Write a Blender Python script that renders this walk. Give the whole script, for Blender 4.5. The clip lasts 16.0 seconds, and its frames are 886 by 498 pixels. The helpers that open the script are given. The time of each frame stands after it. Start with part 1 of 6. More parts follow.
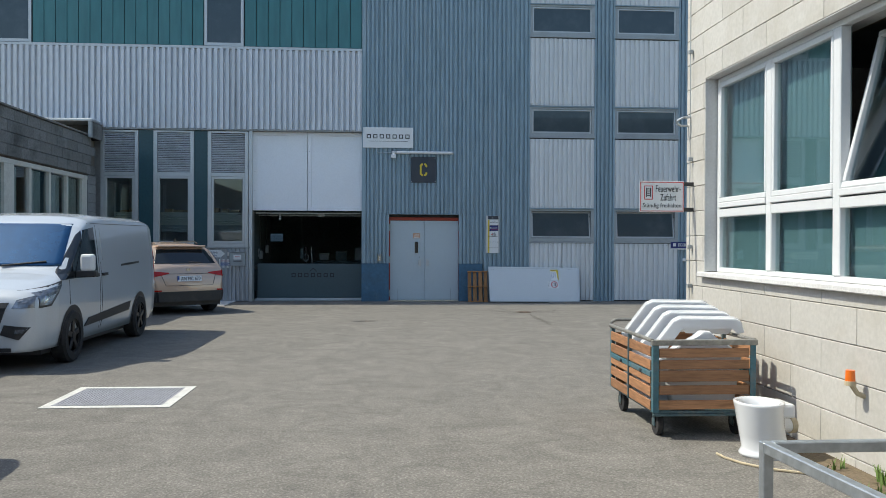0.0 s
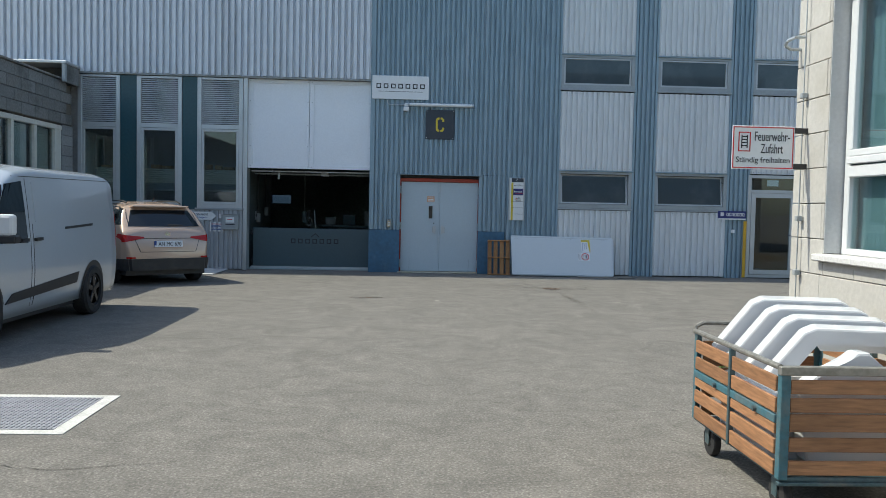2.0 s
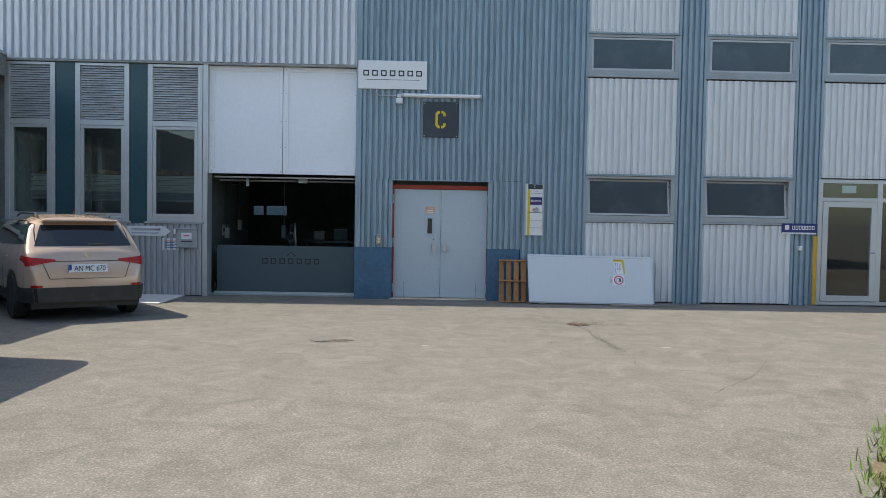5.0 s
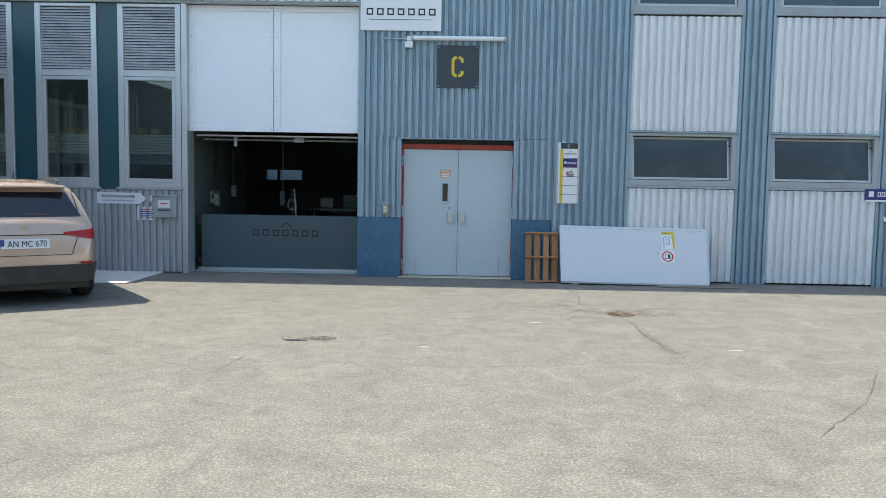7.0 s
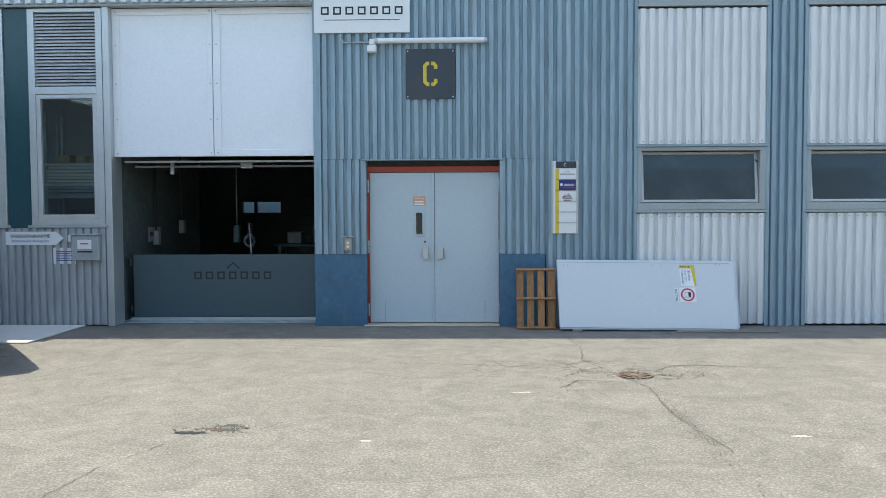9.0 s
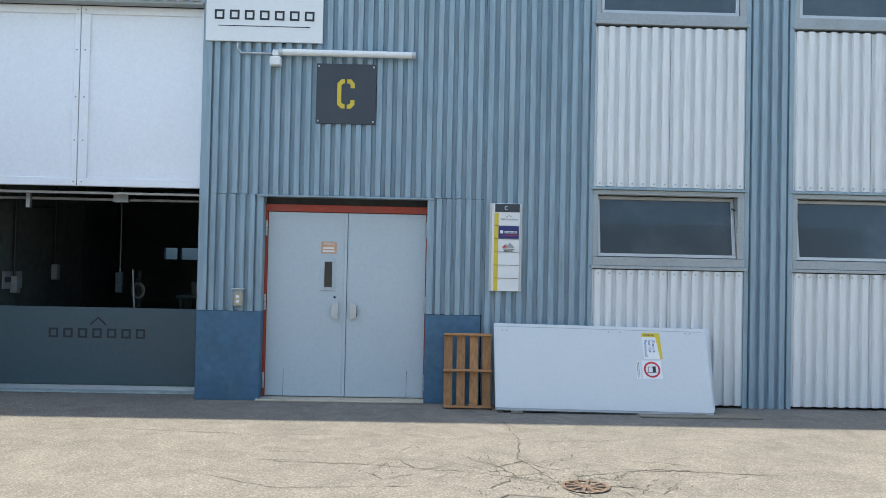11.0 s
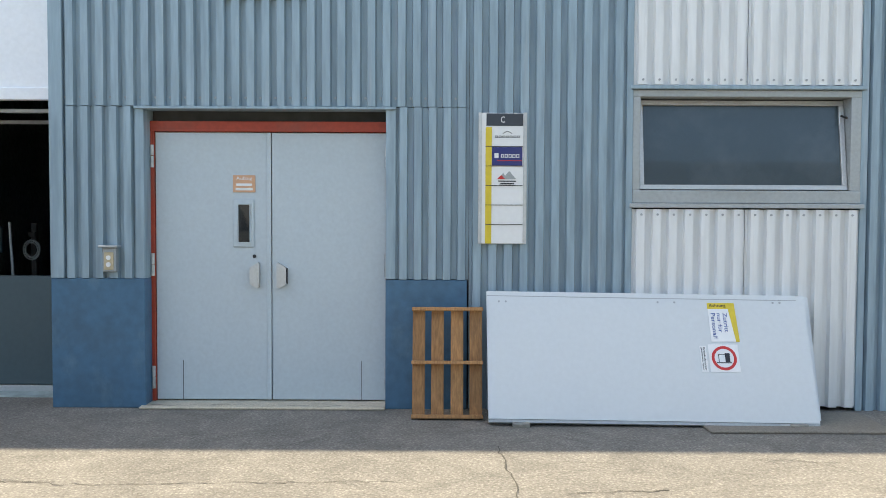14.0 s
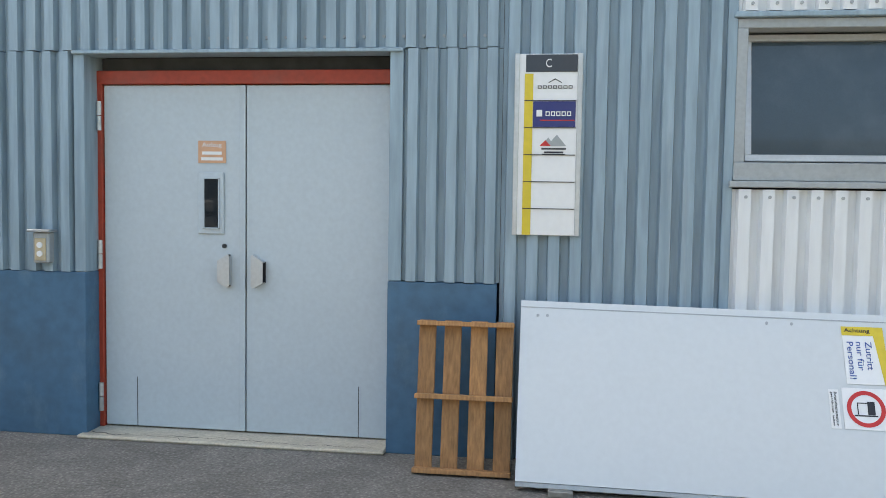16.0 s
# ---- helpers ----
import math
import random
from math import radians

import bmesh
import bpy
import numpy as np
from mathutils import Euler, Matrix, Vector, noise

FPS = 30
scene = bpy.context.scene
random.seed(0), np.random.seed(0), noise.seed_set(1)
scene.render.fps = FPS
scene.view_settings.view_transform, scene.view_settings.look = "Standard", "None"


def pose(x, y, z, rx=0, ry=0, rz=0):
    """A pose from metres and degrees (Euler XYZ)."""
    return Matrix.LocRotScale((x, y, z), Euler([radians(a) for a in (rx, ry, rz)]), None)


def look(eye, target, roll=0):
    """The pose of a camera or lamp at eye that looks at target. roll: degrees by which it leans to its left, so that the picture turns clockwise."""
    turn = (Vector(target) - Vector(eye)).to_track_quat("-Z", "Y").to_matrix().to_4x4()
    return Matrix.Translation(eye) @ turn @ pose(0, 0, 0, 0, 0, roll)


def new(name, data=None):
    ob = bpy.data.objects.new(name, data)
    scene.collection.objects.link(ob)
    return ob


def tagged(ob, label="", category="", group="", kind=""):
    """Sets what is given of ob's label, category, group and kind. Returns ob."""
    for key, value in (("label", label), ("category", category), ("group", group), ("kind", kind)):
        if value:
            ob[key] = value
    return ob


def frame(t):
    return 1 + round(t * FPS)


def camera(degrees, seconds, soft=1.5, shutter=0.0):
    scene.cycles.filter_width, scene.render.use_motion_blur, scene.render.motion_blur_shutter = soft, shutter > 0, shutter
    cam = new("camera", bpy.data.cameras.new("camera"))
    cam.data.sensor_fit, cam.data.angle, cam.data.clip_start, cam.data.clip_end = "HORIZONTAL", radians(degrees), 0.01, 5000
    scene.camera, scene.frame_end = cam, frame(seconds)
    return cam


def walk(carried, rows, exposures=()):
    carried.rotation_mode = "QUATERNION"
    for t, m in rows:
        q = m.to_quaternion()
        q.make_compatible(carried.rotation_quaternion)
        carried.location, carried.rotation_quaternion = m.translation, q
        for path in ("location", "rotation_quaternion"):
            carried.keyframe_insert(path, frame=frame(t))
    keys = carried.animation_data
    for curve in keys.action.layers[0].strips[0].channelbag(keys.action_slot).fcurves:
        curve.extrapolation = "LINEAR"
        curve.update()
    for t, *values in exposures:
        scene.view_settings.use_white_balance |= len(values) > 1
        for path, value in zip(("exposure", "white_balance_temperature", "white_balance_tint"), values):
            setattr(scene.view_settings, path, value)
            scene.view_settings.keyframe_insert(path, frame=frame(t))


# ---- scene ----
cam = camera(56.4, 16.0, soft=0.8)
METRES, EYE, TURN = 16.9, 1.5, -4.0
ROWS = [
    (0.0, 0.0, 0.0, 0.0, 0.0, -0.43, -0.24),
    (0.5, 0.0011, 0.0341, -0.0008, 2.12, -2.44, -0.62),
    (1.0, -0.0, 0.0682, -0.0003, 1.17, -2.39, -0.97),
    (1.5, 0.0035, 0.1016, -0.0004, 0.75, -3.52, -0.52),
    (2.0, 0.003, 0.1373, -0.0002, 1.37, -2.88, -1.18),
    (2.5, 0.0058, 0.1708, 0.0005, 1.25, -3.29, -1.7),
    (3.0, 0.0082, 0.2024, 0.001, 2.17, -2.7, -1.49),
    (3.5, 0.0126, 0.2365, 0.0022, 1.85, -1.53, -1.56),
    (4.0, 0.0168, 0.2689, 0.0018, 5.1, -4.15, -0.86),
    (4.2, 0.0177, 0.2823, 0.0019, 2.29, -2.99, -1.11),
    (6.3, 0.0268, 0.4224, 0.0028, 4.24, -1.91, -0.84),
    (6.5, 0.0277, 0.4358, 0.0029, 3.31, -4.37, -0.37),
    (7.0, 0.0314, 0.4682, 0.0028, 5.36, -4.64, -0.98),
    (7.5, 0.0314, 0.5012, 0.0028, 5.64, -2.48, -1.78),
    (8.0, 0.0354, 0.5331, 0.0036, 7.33, -1.89, -1.5),
    (8.5, 0.0366, 0.5652, 0.0031, 8.3, -1.4, -1.03),
    (9.0, 0.0426, 0.5983, 0.0023, 5.54, -2.6, 0.26),
    (9.5, 0.0482, 0.6264, 0.0026, 2.73, 1.57, -0.29),
    (9.7, 0.0498, 0.6387, 0.0023, 0.81, 3.35, -0.38),
    (10.1, 0.0530, 0.6632, 0.0016, 1.6, 2.6, -0.7),
    (11.4, 0.0630, 0.7430, -0.0003, 2.7, 1.0, -1.2),
    (11.8, 0.0662, 0.7676, -0.0007, 2.68, -0.28, -1.21),
    (12.0, 0.0678, 0.7799, -0.001, 2.36, -1.99, -0.84),
    (12.5, 0.0709, 0.809, -0.0013, 5.03, -1.67, -1.7),
    (13.0, 0.0703, 0.8379, -0.0008, 3.25, 1.12, -1.63),
    (13.5, 0.0739, 0.8659, -0.0018, 4.1, 0.52, -0.55),
    (14.0, 0.0753, 0.893, -0.0041, 4.12, -2.18, -0.26),
    (14.5, 0.078, 0.9202, -0.0046, 5.03, -4.75, -0.81),
    (15.0, 0.0841, 0.9442, -0.004, 9.96, -4.69, -1.88),
    (15.5, 0.0862, 0.9703, -0.0045, 10.77, -4.25, -1.68),
    (16.0, 0.0957, 0.9919, -0.0047, 11.57, -3.4, -0.89),
]
walk(cam, [(t, pose(0, 0, EYE, 0, 0, TURN) @ pose(METRES * x, METRES * y, METRES * z, 90 + pitch, roll, yaw))
           for t, x, y, z, yaw, pitch, roll in ROWS],
     exposures=[(0.0, 0.42, 6350, 4.0), (3.5, 0.42, 6250, 2.0), (4.0, 0.48, 6900, 8.0), (6.3, 1.1, 6500, 4.0), (9.0, 1.25, 6550, 2.0), (12.5, 1.43, 7150, 6.0), (16.0, 1.67, 7850, 6.0)])

# ---- light ----
SUN = Vector((-0.757, 0.115, 1.0)).normalized()
world = bpy.data.worlds.new("world")
scene.world = world
world.use_nodes = True
wn = world.node_tree.nodes
sky = wn.new("ShaderNodeTexSky")
sky.sky_type, sky.sun_disc = "NISHITA", False
sky.sun_elevation = math.asin(SUN.z)
sky.sun_rotation = math.atan2(SUN.x, SUN.y)
sky.air_density, sky.dust_density, sky.ozone_density = 1.0, 1.5, 1.0
world.node_tree.links.new(sky.outputs[0], wn["Background"].inputs[0])
wn["Background"].inputs[1].default_value = 0.15
sun = new("sun", bpy.data.lights.new("sun", "SUN"))
sun.data.energy, sun.data.angle, sun.data.color = 3.5, radians(0.5), (1.0, 0.92, 0.80)
sun.matrix_world = look(SUN * 60, (0, 0, 0))

# ---- materials ----


def mat(name, col, rough=0.6, metal=0.0, grain=40.0, amount=0.15, stain=1.2, stain_amount=0.2, bump=0.1, stretch=(1, 1, 1),
        piece=0.0, coat=0.0, dirt=(0.12, 0.10, 0.08)):
    """A procedural surface: a base colour with fine grain, large stains, bump and a shade of its own for each piece."""
    m = bpy.data.materials.new(name)
    m.use_nodes = True
    nt = m.node_tree
    n, l = nt.nodes, nt.links
    b = n["Principled BSDF"]
    b.inputs["Roughness"].default_value, b.inputs["Metallic"].default_value = rough, metal
    b.inputs["Coat Weight"].default_value = coat
    geo, mapping = n.new("ShaderNodeNewGeometry"), n.new("ShaderNodeMapping")
    mapping.inputs["Scale"].default_value = stretch
    l.new(geo.outputs["Position"], mapping.inputs[0])
    fine, big = n.new("ShaderNodeTexNoise"), n.new("ShaderNodeTexNoise")
    fine.inputs["Scale"].default_value, fine.inputs["Detail"].default_value = grain, 5
    big.inputs["Scale"].default_value, big.inputs["Detail"].default_value = stain, 6
    big.inputs["Roughness"].default_value = 0.65
    l.new(mapping.outputs[0], fine.inputs[0])
    l.new(mapping.outputs[0], big.inputs[0])
    ramp = n.new("ShaderNodeMapRange")
    ramp.inputs[1].default_value, ramp.inputs[2].default_value = 0.3, 0.7
    ramp.inputs[3].default_value, ramp.inputs[4].default_value = 1 - amount, 1 + amount
    l.new(fine.outputs[0], ramp.inputs[0])
    value = ramp.outputs[0]
    if piece:
        info, sp, mul = n.new("ShaderNodeObjectInfo"), n.new("ShaderNodeMapRange"), n.new("ShaderNodeMath")
        sp.inputs[3].default_value, sp.inputs[4].default_value = 1 - piece, 1 + piece
        l.new(info.outputs["Random"], sp.inputs[0])
        mul.operation = "MULTIPLY"
        l.new(value, mul.inputs[0])
        l.new(sp.outputs[0], mul.inputs[1])
        value = mul.outputs[0]
    tone = n.new("ShaderNodeVectorMath")
    tone.operation = "SCALE"
    tone.inputs[0].default_value = col
    l.new(value, tone.inputs[3])
    mask = n.new("ShaderNodeMapRange")
    mask.inputs[1].default_value, mask.inputs[2].default_value = 0.48, 0.72
    mask.inputs[4].default_value = stain_amount
    l.new(big.outputs[0], mask.inputs[0])
    mix = n.new("ShaderNodeMix")
    mix.data_type = "RGBA"
    l.new(mask.outputs[0], mix.inputs[0])
    l.new(tone.outputs[0], mix.inputs[6])
    mix.inputs[7].default_value = (*dirt, 1)
    l.new(mix.outputs[2], b.inputs["Base Color"])
    if bump:
        bp = n.new("ShaderNodeBump")
        bp.inputs["Strength"].default_value, bp.inputs["Distance"].default_value = bump, 0.01
        l.new(fine.outputs[0], bp.inputs["Height"])
        l.new(bp.outputs[0], b.inputs["Normal"])
    return m


def streaks(m, col, scale, amount, lo, hi, stretch=(1, 1, 0.05)):
    """Adds upright weathering streaks of another colour to a surface."""
    n, l = m.node_tree.nodes, m.node_tree.links
    b = n["Principled BSDF"]
    old = b.inputs["Base Color"].links[0].from_socket
    geo, mp, tex, ramp, mix = (n.new("ShaderNode" + k) for k in ("NewGeometry", "Mapping", "TexNoise", "MapRange", "Mix"))
    mp.inputs["Scale"].default_value = stretch
    mp.inputs["Location"].default_value = (3.7, 1.3, 0.4)
    tex.inputs["Scale"].default_value, tex.inputs["Detail"].default_value, tex.inputs["Roughness"].default_value = scale, 7, 0.7
    ramp.inputs[1].default_value, ramp.inputs[2].default_value, ramp.inputs[4].default_value = lo, hi, amount
    mix.data_type = "RGBA"
    mix.inputs[7].default_value = (*col, 1)
    l.new(geo.outputs["Position"], mp.inputs[0])
    l.new(mp.outputs[0], tex.inputs[0])
    l.new(tex.outputs[0], ramp.inputs[0])
    l.new(ramp.outputs[0], mix.inputs[0])
    l.new(old, mix.inputs[6])
    l.new(mix.outputs[2], b.inputs["Base Color"])


def pane_mat(name, tint, gloss_rough=0.02):
    """Thin window glass: sees through with a tint, mirrors by Fresnel."""
    m = bpy.data.materials.new(name)
    m.use_nodes = True
    n, l = m.node_tree.nodes, m.node_tree.links
    n.remove(n["Principled BSDF"])
    tr, gl, fr, mx = (n.new("ShaderNodeBsdf" + k) if k in ("Transparent", "Glossy") else n.new("ShaderNode" + k)
                      for k in ("Transparent", "Glossy", "LayerWeight", "MixShader"))
    tr.inputs[0].default_value = (*tint, 1)
    gl.inputs["Roughness"].default_value = gloss_rough
    fr.inputs["Blend"].default_value = 0.5
    up, sc = n.new("ShaderNodeMath"), n.new("ShaderNodeMapRange")
    up.operation = "POWER"
    up.inputs[1].default_value = 3.5
    sc.inputs[3].default_value, sc.inputs[4].default_value = 0.07, 0.95
    l.new(fr.outputs["Facing"], up.inputs[0])
    l.new(up.outputs[0], sc.inputs[0])
    l.new(sc.outputs[0], mx.inputs[0])
    l.new(tr.outputs[0], mx.inputs[1])
    l.new(gl.outputs[0], mx.inputs[2])
    l.new(mx.outputs[0], n["Material Output"].inputs[0])
    return m


def asphalt_mat():
    m = mat("asphalt", (0.172, 0.160, 0.141), 0.88, 0, 52, 0.3, 0.35, 0.2, 0.7, dirt=(0.115, 0.110, 0.100))
    n, l = m.node_tree.nodes, m.node_tree.links
    b = n["Principled BSDF"]
    old = b.inputs["Base Color"].links[0].from_socket
    geo = next(k for k in n if k.bl_idname == "ShaderNodeNewGeometry")
    vor = n.new("ShaderNodeTexVoronoi")
    vor.inputs["Scale"].default_value = 48
    l.new(geo.outputs["Position"], vor.inputs["Vector"])
    chips = n.new("ShaderNodeMapRange")
    chips.inputs[1].default_value, chips.inputs[2].default_value, chips.inputs[3].default_value, chips.inputs[4].default_value = 0.08, 0.42, 0.85, 0.0
    l.new(vor.outputs["Distance"], chips.inputs[0])
    pale = n.new("ShaderNodeMix")
    pale.data_type = "RGBA"
    l.new(chips.outputs[0], pale.inputs[0])
    l.new(old, pale.inputs[6])
    pale.inputs[7].default_value = (0.302, 0.284, 0.252, 1)
    wide = n.new("ShaderNodeTexNoise")
    wide.inputs["Scale"].default_value, wide.inputs["Detail"].default_value = 2.2, 12
    wide.inputs["Roughness"].default_value = 0.78
    wide.inputs["Distortion"].default_value = 1.2
    l.new(geo.outputs["Position"], wide.inputs[0])
    wr = n.new("ShaderNodeMapRange")
    wr.inputs[1].default_value, wr.inputs[2].default_value, wr.inputs[3].default_value, wr.inputs[4].default_value = 0.35, 0.66, 0.74, 1.22
    l.new(wide.outputs[0], wr.inputs[0])
    sc = n.new("ShaderNodeVectorMath")
    sc.operation = "SCALE"
    l.new(pale.outputs[2], sc.inputs[0])
    l.new(wr.outputs[0], sc.inputs[3])
    l.new(sc.outputs[0], b.inputs["Base Color"])
    return m


ASPHALT = asphalt_mat()
CRACK = mat("crack_tar", (0.075, 0.07, 0.06), 0.9, bump=0.4)
LEANWHITE = mat("leaf_paint", (0.585, 0.62, 0.635), 0.4, 0, 30, 0.02, 1.3, 0.08, 0.01, dirt=(0.5, 0.53, 0.55))
BLUE = mat("blue_sheet", (0.265, 0.36, 0.42), 0.42, 0.0, 30, 0.14, 4.5, 0.42, 0.05, (1, 1, 0.1), dirt=(0.12, 0.19, 0.24))
streaks(BLUE, (0.44, 0.47, 0.49), 7.0, 0.55, 0.56, 0.76)
BLUEPLATE = mat("blue_plate", (0.05, 0.135, 0.225), 0.5, 0, 14, 0.12, 2.0, 0.35, 0.06, dirt=(0.05, 0.085, 0.11))
streaks(BLUEPLATE, (0.13, 0.23, 0.30), 3.0, 0.6, 0.55, 0.75, (1, 1, 0.6))
WHITESHEET = mat("white_sheet", (0.70, 0.72, 0.725), 0.5, 0, 22, 0.06, 1.6, 0.16, 0.04, (1, 1, 0.12), dirt=(0.36, 0.37, 0.37))
streaks(WHITESHEET, (0.36, 0.34, 0.31), 9.0, 0.5, 0.6, 0.8)
BANDSHEET = mat("grey_white_sheet", (0.66, 0.69, 0.73), 0.45, 0, 25, 0.1, 1.2, 0.25, 0.05, (1, 1, 0.15), dirt=(0.22, 0.24, 0.26))
GREYSHEET = mat("grey_sheet", (0.42, 0.44, 0.46), 0.45, 0.2, 25, 0.15, 2.2, 0.4, 0.05, (1, 1, 0.12), dirt=(0.13, 0.13, 0.14))
LOUVRE = mat("louvre_metal", (0.62, 0.64, 0.67), 0.5, 0.1, 20, 0.1, 1.6, 0.4, 0.03, dirt=(0.14, 0.14, 0.14))
ALU = mat("aluminium", (0.52, 0.54, 0.55), 0.4, 0.5, 50, 0.06, 2, 0.15, 0.02)
FRAMEGREY = mat("frame_grey", (0.36, 0.39, 0.40), 0.5, 0.2, 40, 0.08, 2, 0.25, 0.03)
TEAL = mat("teal_panel", (0.016, 0.065, 0.085), 0.3, 0, 18, 0.1, 1.1, 0.25, 0.02, dirt=(0.05, 0.09, 0.1))
TEALGLASS = mat("teal_glazing", (0.05, 0.17, 0.18), 0.12, 0, 6, 0.12, 0.8, 0.3, 0.0, (1, 1, 0.2), dirt=(0.11, 0.24, 0.25))
PANELWHITE = mat("white_panel", (0.83, 0.85, 0.88), 0.45, 0, 30, 0.03, 1.3, 0.08, 0.02, dirt=(0.5, 0.52, 0.54))
DOORGREY = mat("door_paint", (0.47, 0.54, 0.58), 0.42, 0, 35, 0.04, 1.7, 0.15, 0.04, dirt=(0.37, 0.42, 0.46))
REDPAINT = mat("red_oxide", (0.36, 0.045, 0.02), 0.55, 0, 30, 0.12, 3, 0.25, 0.05)
GATEGREY = mat("gate_paint", (0.062, 0.098, 0.112), 0.5, 0, 30, 0.05, 1.2, 0.2, 0.03, dirt=(0.085, 0.115, 0.125))
THRESH = mat("threshold_concrete", (0.52, 0.47, 0.37), 0.9, 0, 60, 0.15, 5, 0.5, 0.3, dirt=(0.27, 0.24, 0.19))
# Hall paint lightened for the far surfaces, in place of light inside the hall.
FARLIFTED = mat("hall_far_lifted", (0.38, 0.45, 0.44), 0.7, 0, 10, 0.2, 1, 0.4, 0.05, dirt=(0.12, 0.15, 0.15))
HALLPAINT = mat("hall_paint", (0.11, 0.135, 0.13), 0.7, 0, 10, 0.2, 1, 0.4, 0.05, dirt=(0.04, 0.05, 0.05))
STOREPAINT = mat("store_paint", (0.34, 0.36, 0.36), 0.8, 0, 10, 0.1, 1, 0.3, 0.05)
CARDBOARD = mat("cardboard", (0.42, 0.28, 0.14), 0.8, 0, 30, 0.1, 2, 0.2, 0.05, piece=0.2)
OCHRE = mat("ochre_wall", (0.24, 0.15, 0.055), 0.7, 0, 20, 0.1, 2, 0.3, 0.05)
CONCRETE = mat("concrete", (0.42, 0.40, 0.34), 0.9, 0, 60, 0.15, 3, 0.4, 0.3, dirt=(0.25, 0.22, 0.17))
PALECONC = mat("pale_concrete", (0.66, 0.65, 0.63), 0.9, 0, 60, 0.1, 3, 0.25, 0.2, dirt=(0.4, 0.38, 0.35))
BLOCK = mat("wall_tile", (0.49, 0.47, 0.43), 0.8, 0, 30, 0.07, 1.1, 0.5, 0.15, piece=0.06, dirt=(0.36, 0.32, 0.25))
MORTAR = mat("mortar", (0.20, 0.18, 0.15), 0.95, 0, 80, 0.2, 2, 0.3, 0.3)
RENDERWHITE = mat("window_reveal", (0.55, 0.55, 0.54), 0.8, 0, 40, 0.06, 2, 0.3, 0.1, dirt=(0.35, 0.33, 0.3))
WINWHITE = mat("white_upvc", (0.68, 0.69, 0.69), 0.35, 0, 30, 0.02, 3, 0.08, 0.0, dirt=(0.5, 0.5, 0.48))
OLDWHITE = mat("old_white_paint", (0.74, 0.72, 0.64), 0.6, 0, 30, 0.08, 3, 0.3, 0.05, dirt=(0.35, 0.31, 0.25))
SHINGLE = mat("weathered_slab", (0.22, 0.22, 0.21), 0.9, 0, 25, 0.2, 0.9, 0.95, 0.3, piece=0.15, dirt=(0.035, 0.037, 0.035))
GREYBLOCK = mat("grey_block", (0.33, 0.335, 0.33), 0.9, 0, 25, 0.12, 1.5, 0.4, 0.3, piece=0.1, dirt=(0.18, 0.18, 0.17))
# Near-black colour stands in for shade inside the lobby and behind the slats.
DARKIN = mat("interior_shade_tone", (0.06, 0.066, 0.068), 0.8, 0, 10, 0.2, 1, 0.3, 0.05)
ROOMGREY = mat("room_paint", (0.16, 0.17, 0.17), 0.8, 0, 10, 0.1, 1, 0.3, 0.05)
BLIND = mat("blind_fabric", (0.27, 0.36, 0.37), 0.8, 0, 60, 0.05, 1.2, 0.5, 0.05, (1, 1, 0.3), dirt=(0.15, 0.24, 0.27))
GALV = mat("galvanised", (0.45, 0.48, 0.50), 0.42, 0.75, 25, 0.15, 6, 0.3, 0.05, dirt=(0.3, 0.33, 0.36))
GRATESTEEL = mat("grate_steel", (0.40, 0.40, 0.43), 0.55, 0.2, 30, 0.15, 5, 0.35, 0.05, dirt=(0.2, 0.2, 0.2))
WOOD = mat("slat_wood", (0.34, 0.17, 0.08), 0.6, 0, 8, 0.28, 2.5, 0.4, 0.1, (1, 1, 9), piece=0.22, dirt=(0.18, 0.085, 0.04))
PALLETWOOD = mat("pallet_wood", (0.36, 0.185, 0.075), 0.75, 0, 9, 0.25, 4, 0.45, 0.15, (9, 9, 1), piece=0.22, dirt=(0.15, 0.08, 0.04))
CARTSTEEL = mat("cart_steel", (0.07, 0.12, 0.135), 0.5, 0.3, 30, 0.2, 9, 0.5, 0.1, dirt=(0.22, 0.2, 0.17))
CARTTOP = mat("worn_steel", (0.30, 0.29, 0.26), 0.5, 0.5, 30, 0.2, 9, 0.5, 0.1, dirt=(0.13, 0.12, 0.11))
CARTBLUE = mat("cart_blue", (0.06, 0.155, 0.19), 0.5, 0.1, 30, 0.15, 9, 0.5, 0.1, dirt=(0.2, 0.18, 0.15))
RUST = mat("rusty_iron", (0.15, 0.105, 0.08), 0.85, 0.2, 40, 0.25, 12, 0.5, 0.2, dirt=(0.28, 0.22, 0.17))
CERAMIC = mat("ceramic", (0.70, 0.71, 0.72), 0.15, 0, 20, 0.01, 2, 0.05, 0, coat=0.4, dirt=(0.6, 0.58, 0.53))
RUBBER = mat("rubber", (0.022, 0.022, 0.023), 0.8, 0, 50, 0.2, 5, 0.3, 0.1)
BLACKPLASTIC = mat("black_plastic", (0.025, 0.026, 0.028), 0.5, 0, 60, 0.1, 5, 0.2, 0.05)
DARKGLASS = mat("dark_vehicle_glass", (0.010, 0.014, 0.018), 0.04, 0, 10, 0.1, 1, 0.1, 0, coat=0.3)
# Blue of the reflected sky is put into this base colour, part metallic.
SHIELDGLASS = mat("windscreen_sky_tint", (0.02, 0.085, 0.19), 0.03, 0.6, 10, 0.1, 1, 0.1, 0, coat=0.3)
VANPAINT = mat("van_paint", (0.53, 0.57, 0.61), 0.27, 0.12, 60, 0.02, 1, 0.06, 0, coat=0.8, dirt=(0.38, 0.41, 0.43))
CARPAINT = mat("car_paint", (0.58, 0.43, 0.33), 0.25, 0.25, 60, 0.02, 1, 0.06, 0, coat=0.6, dirt=(0.42, 0.31, 0.23))
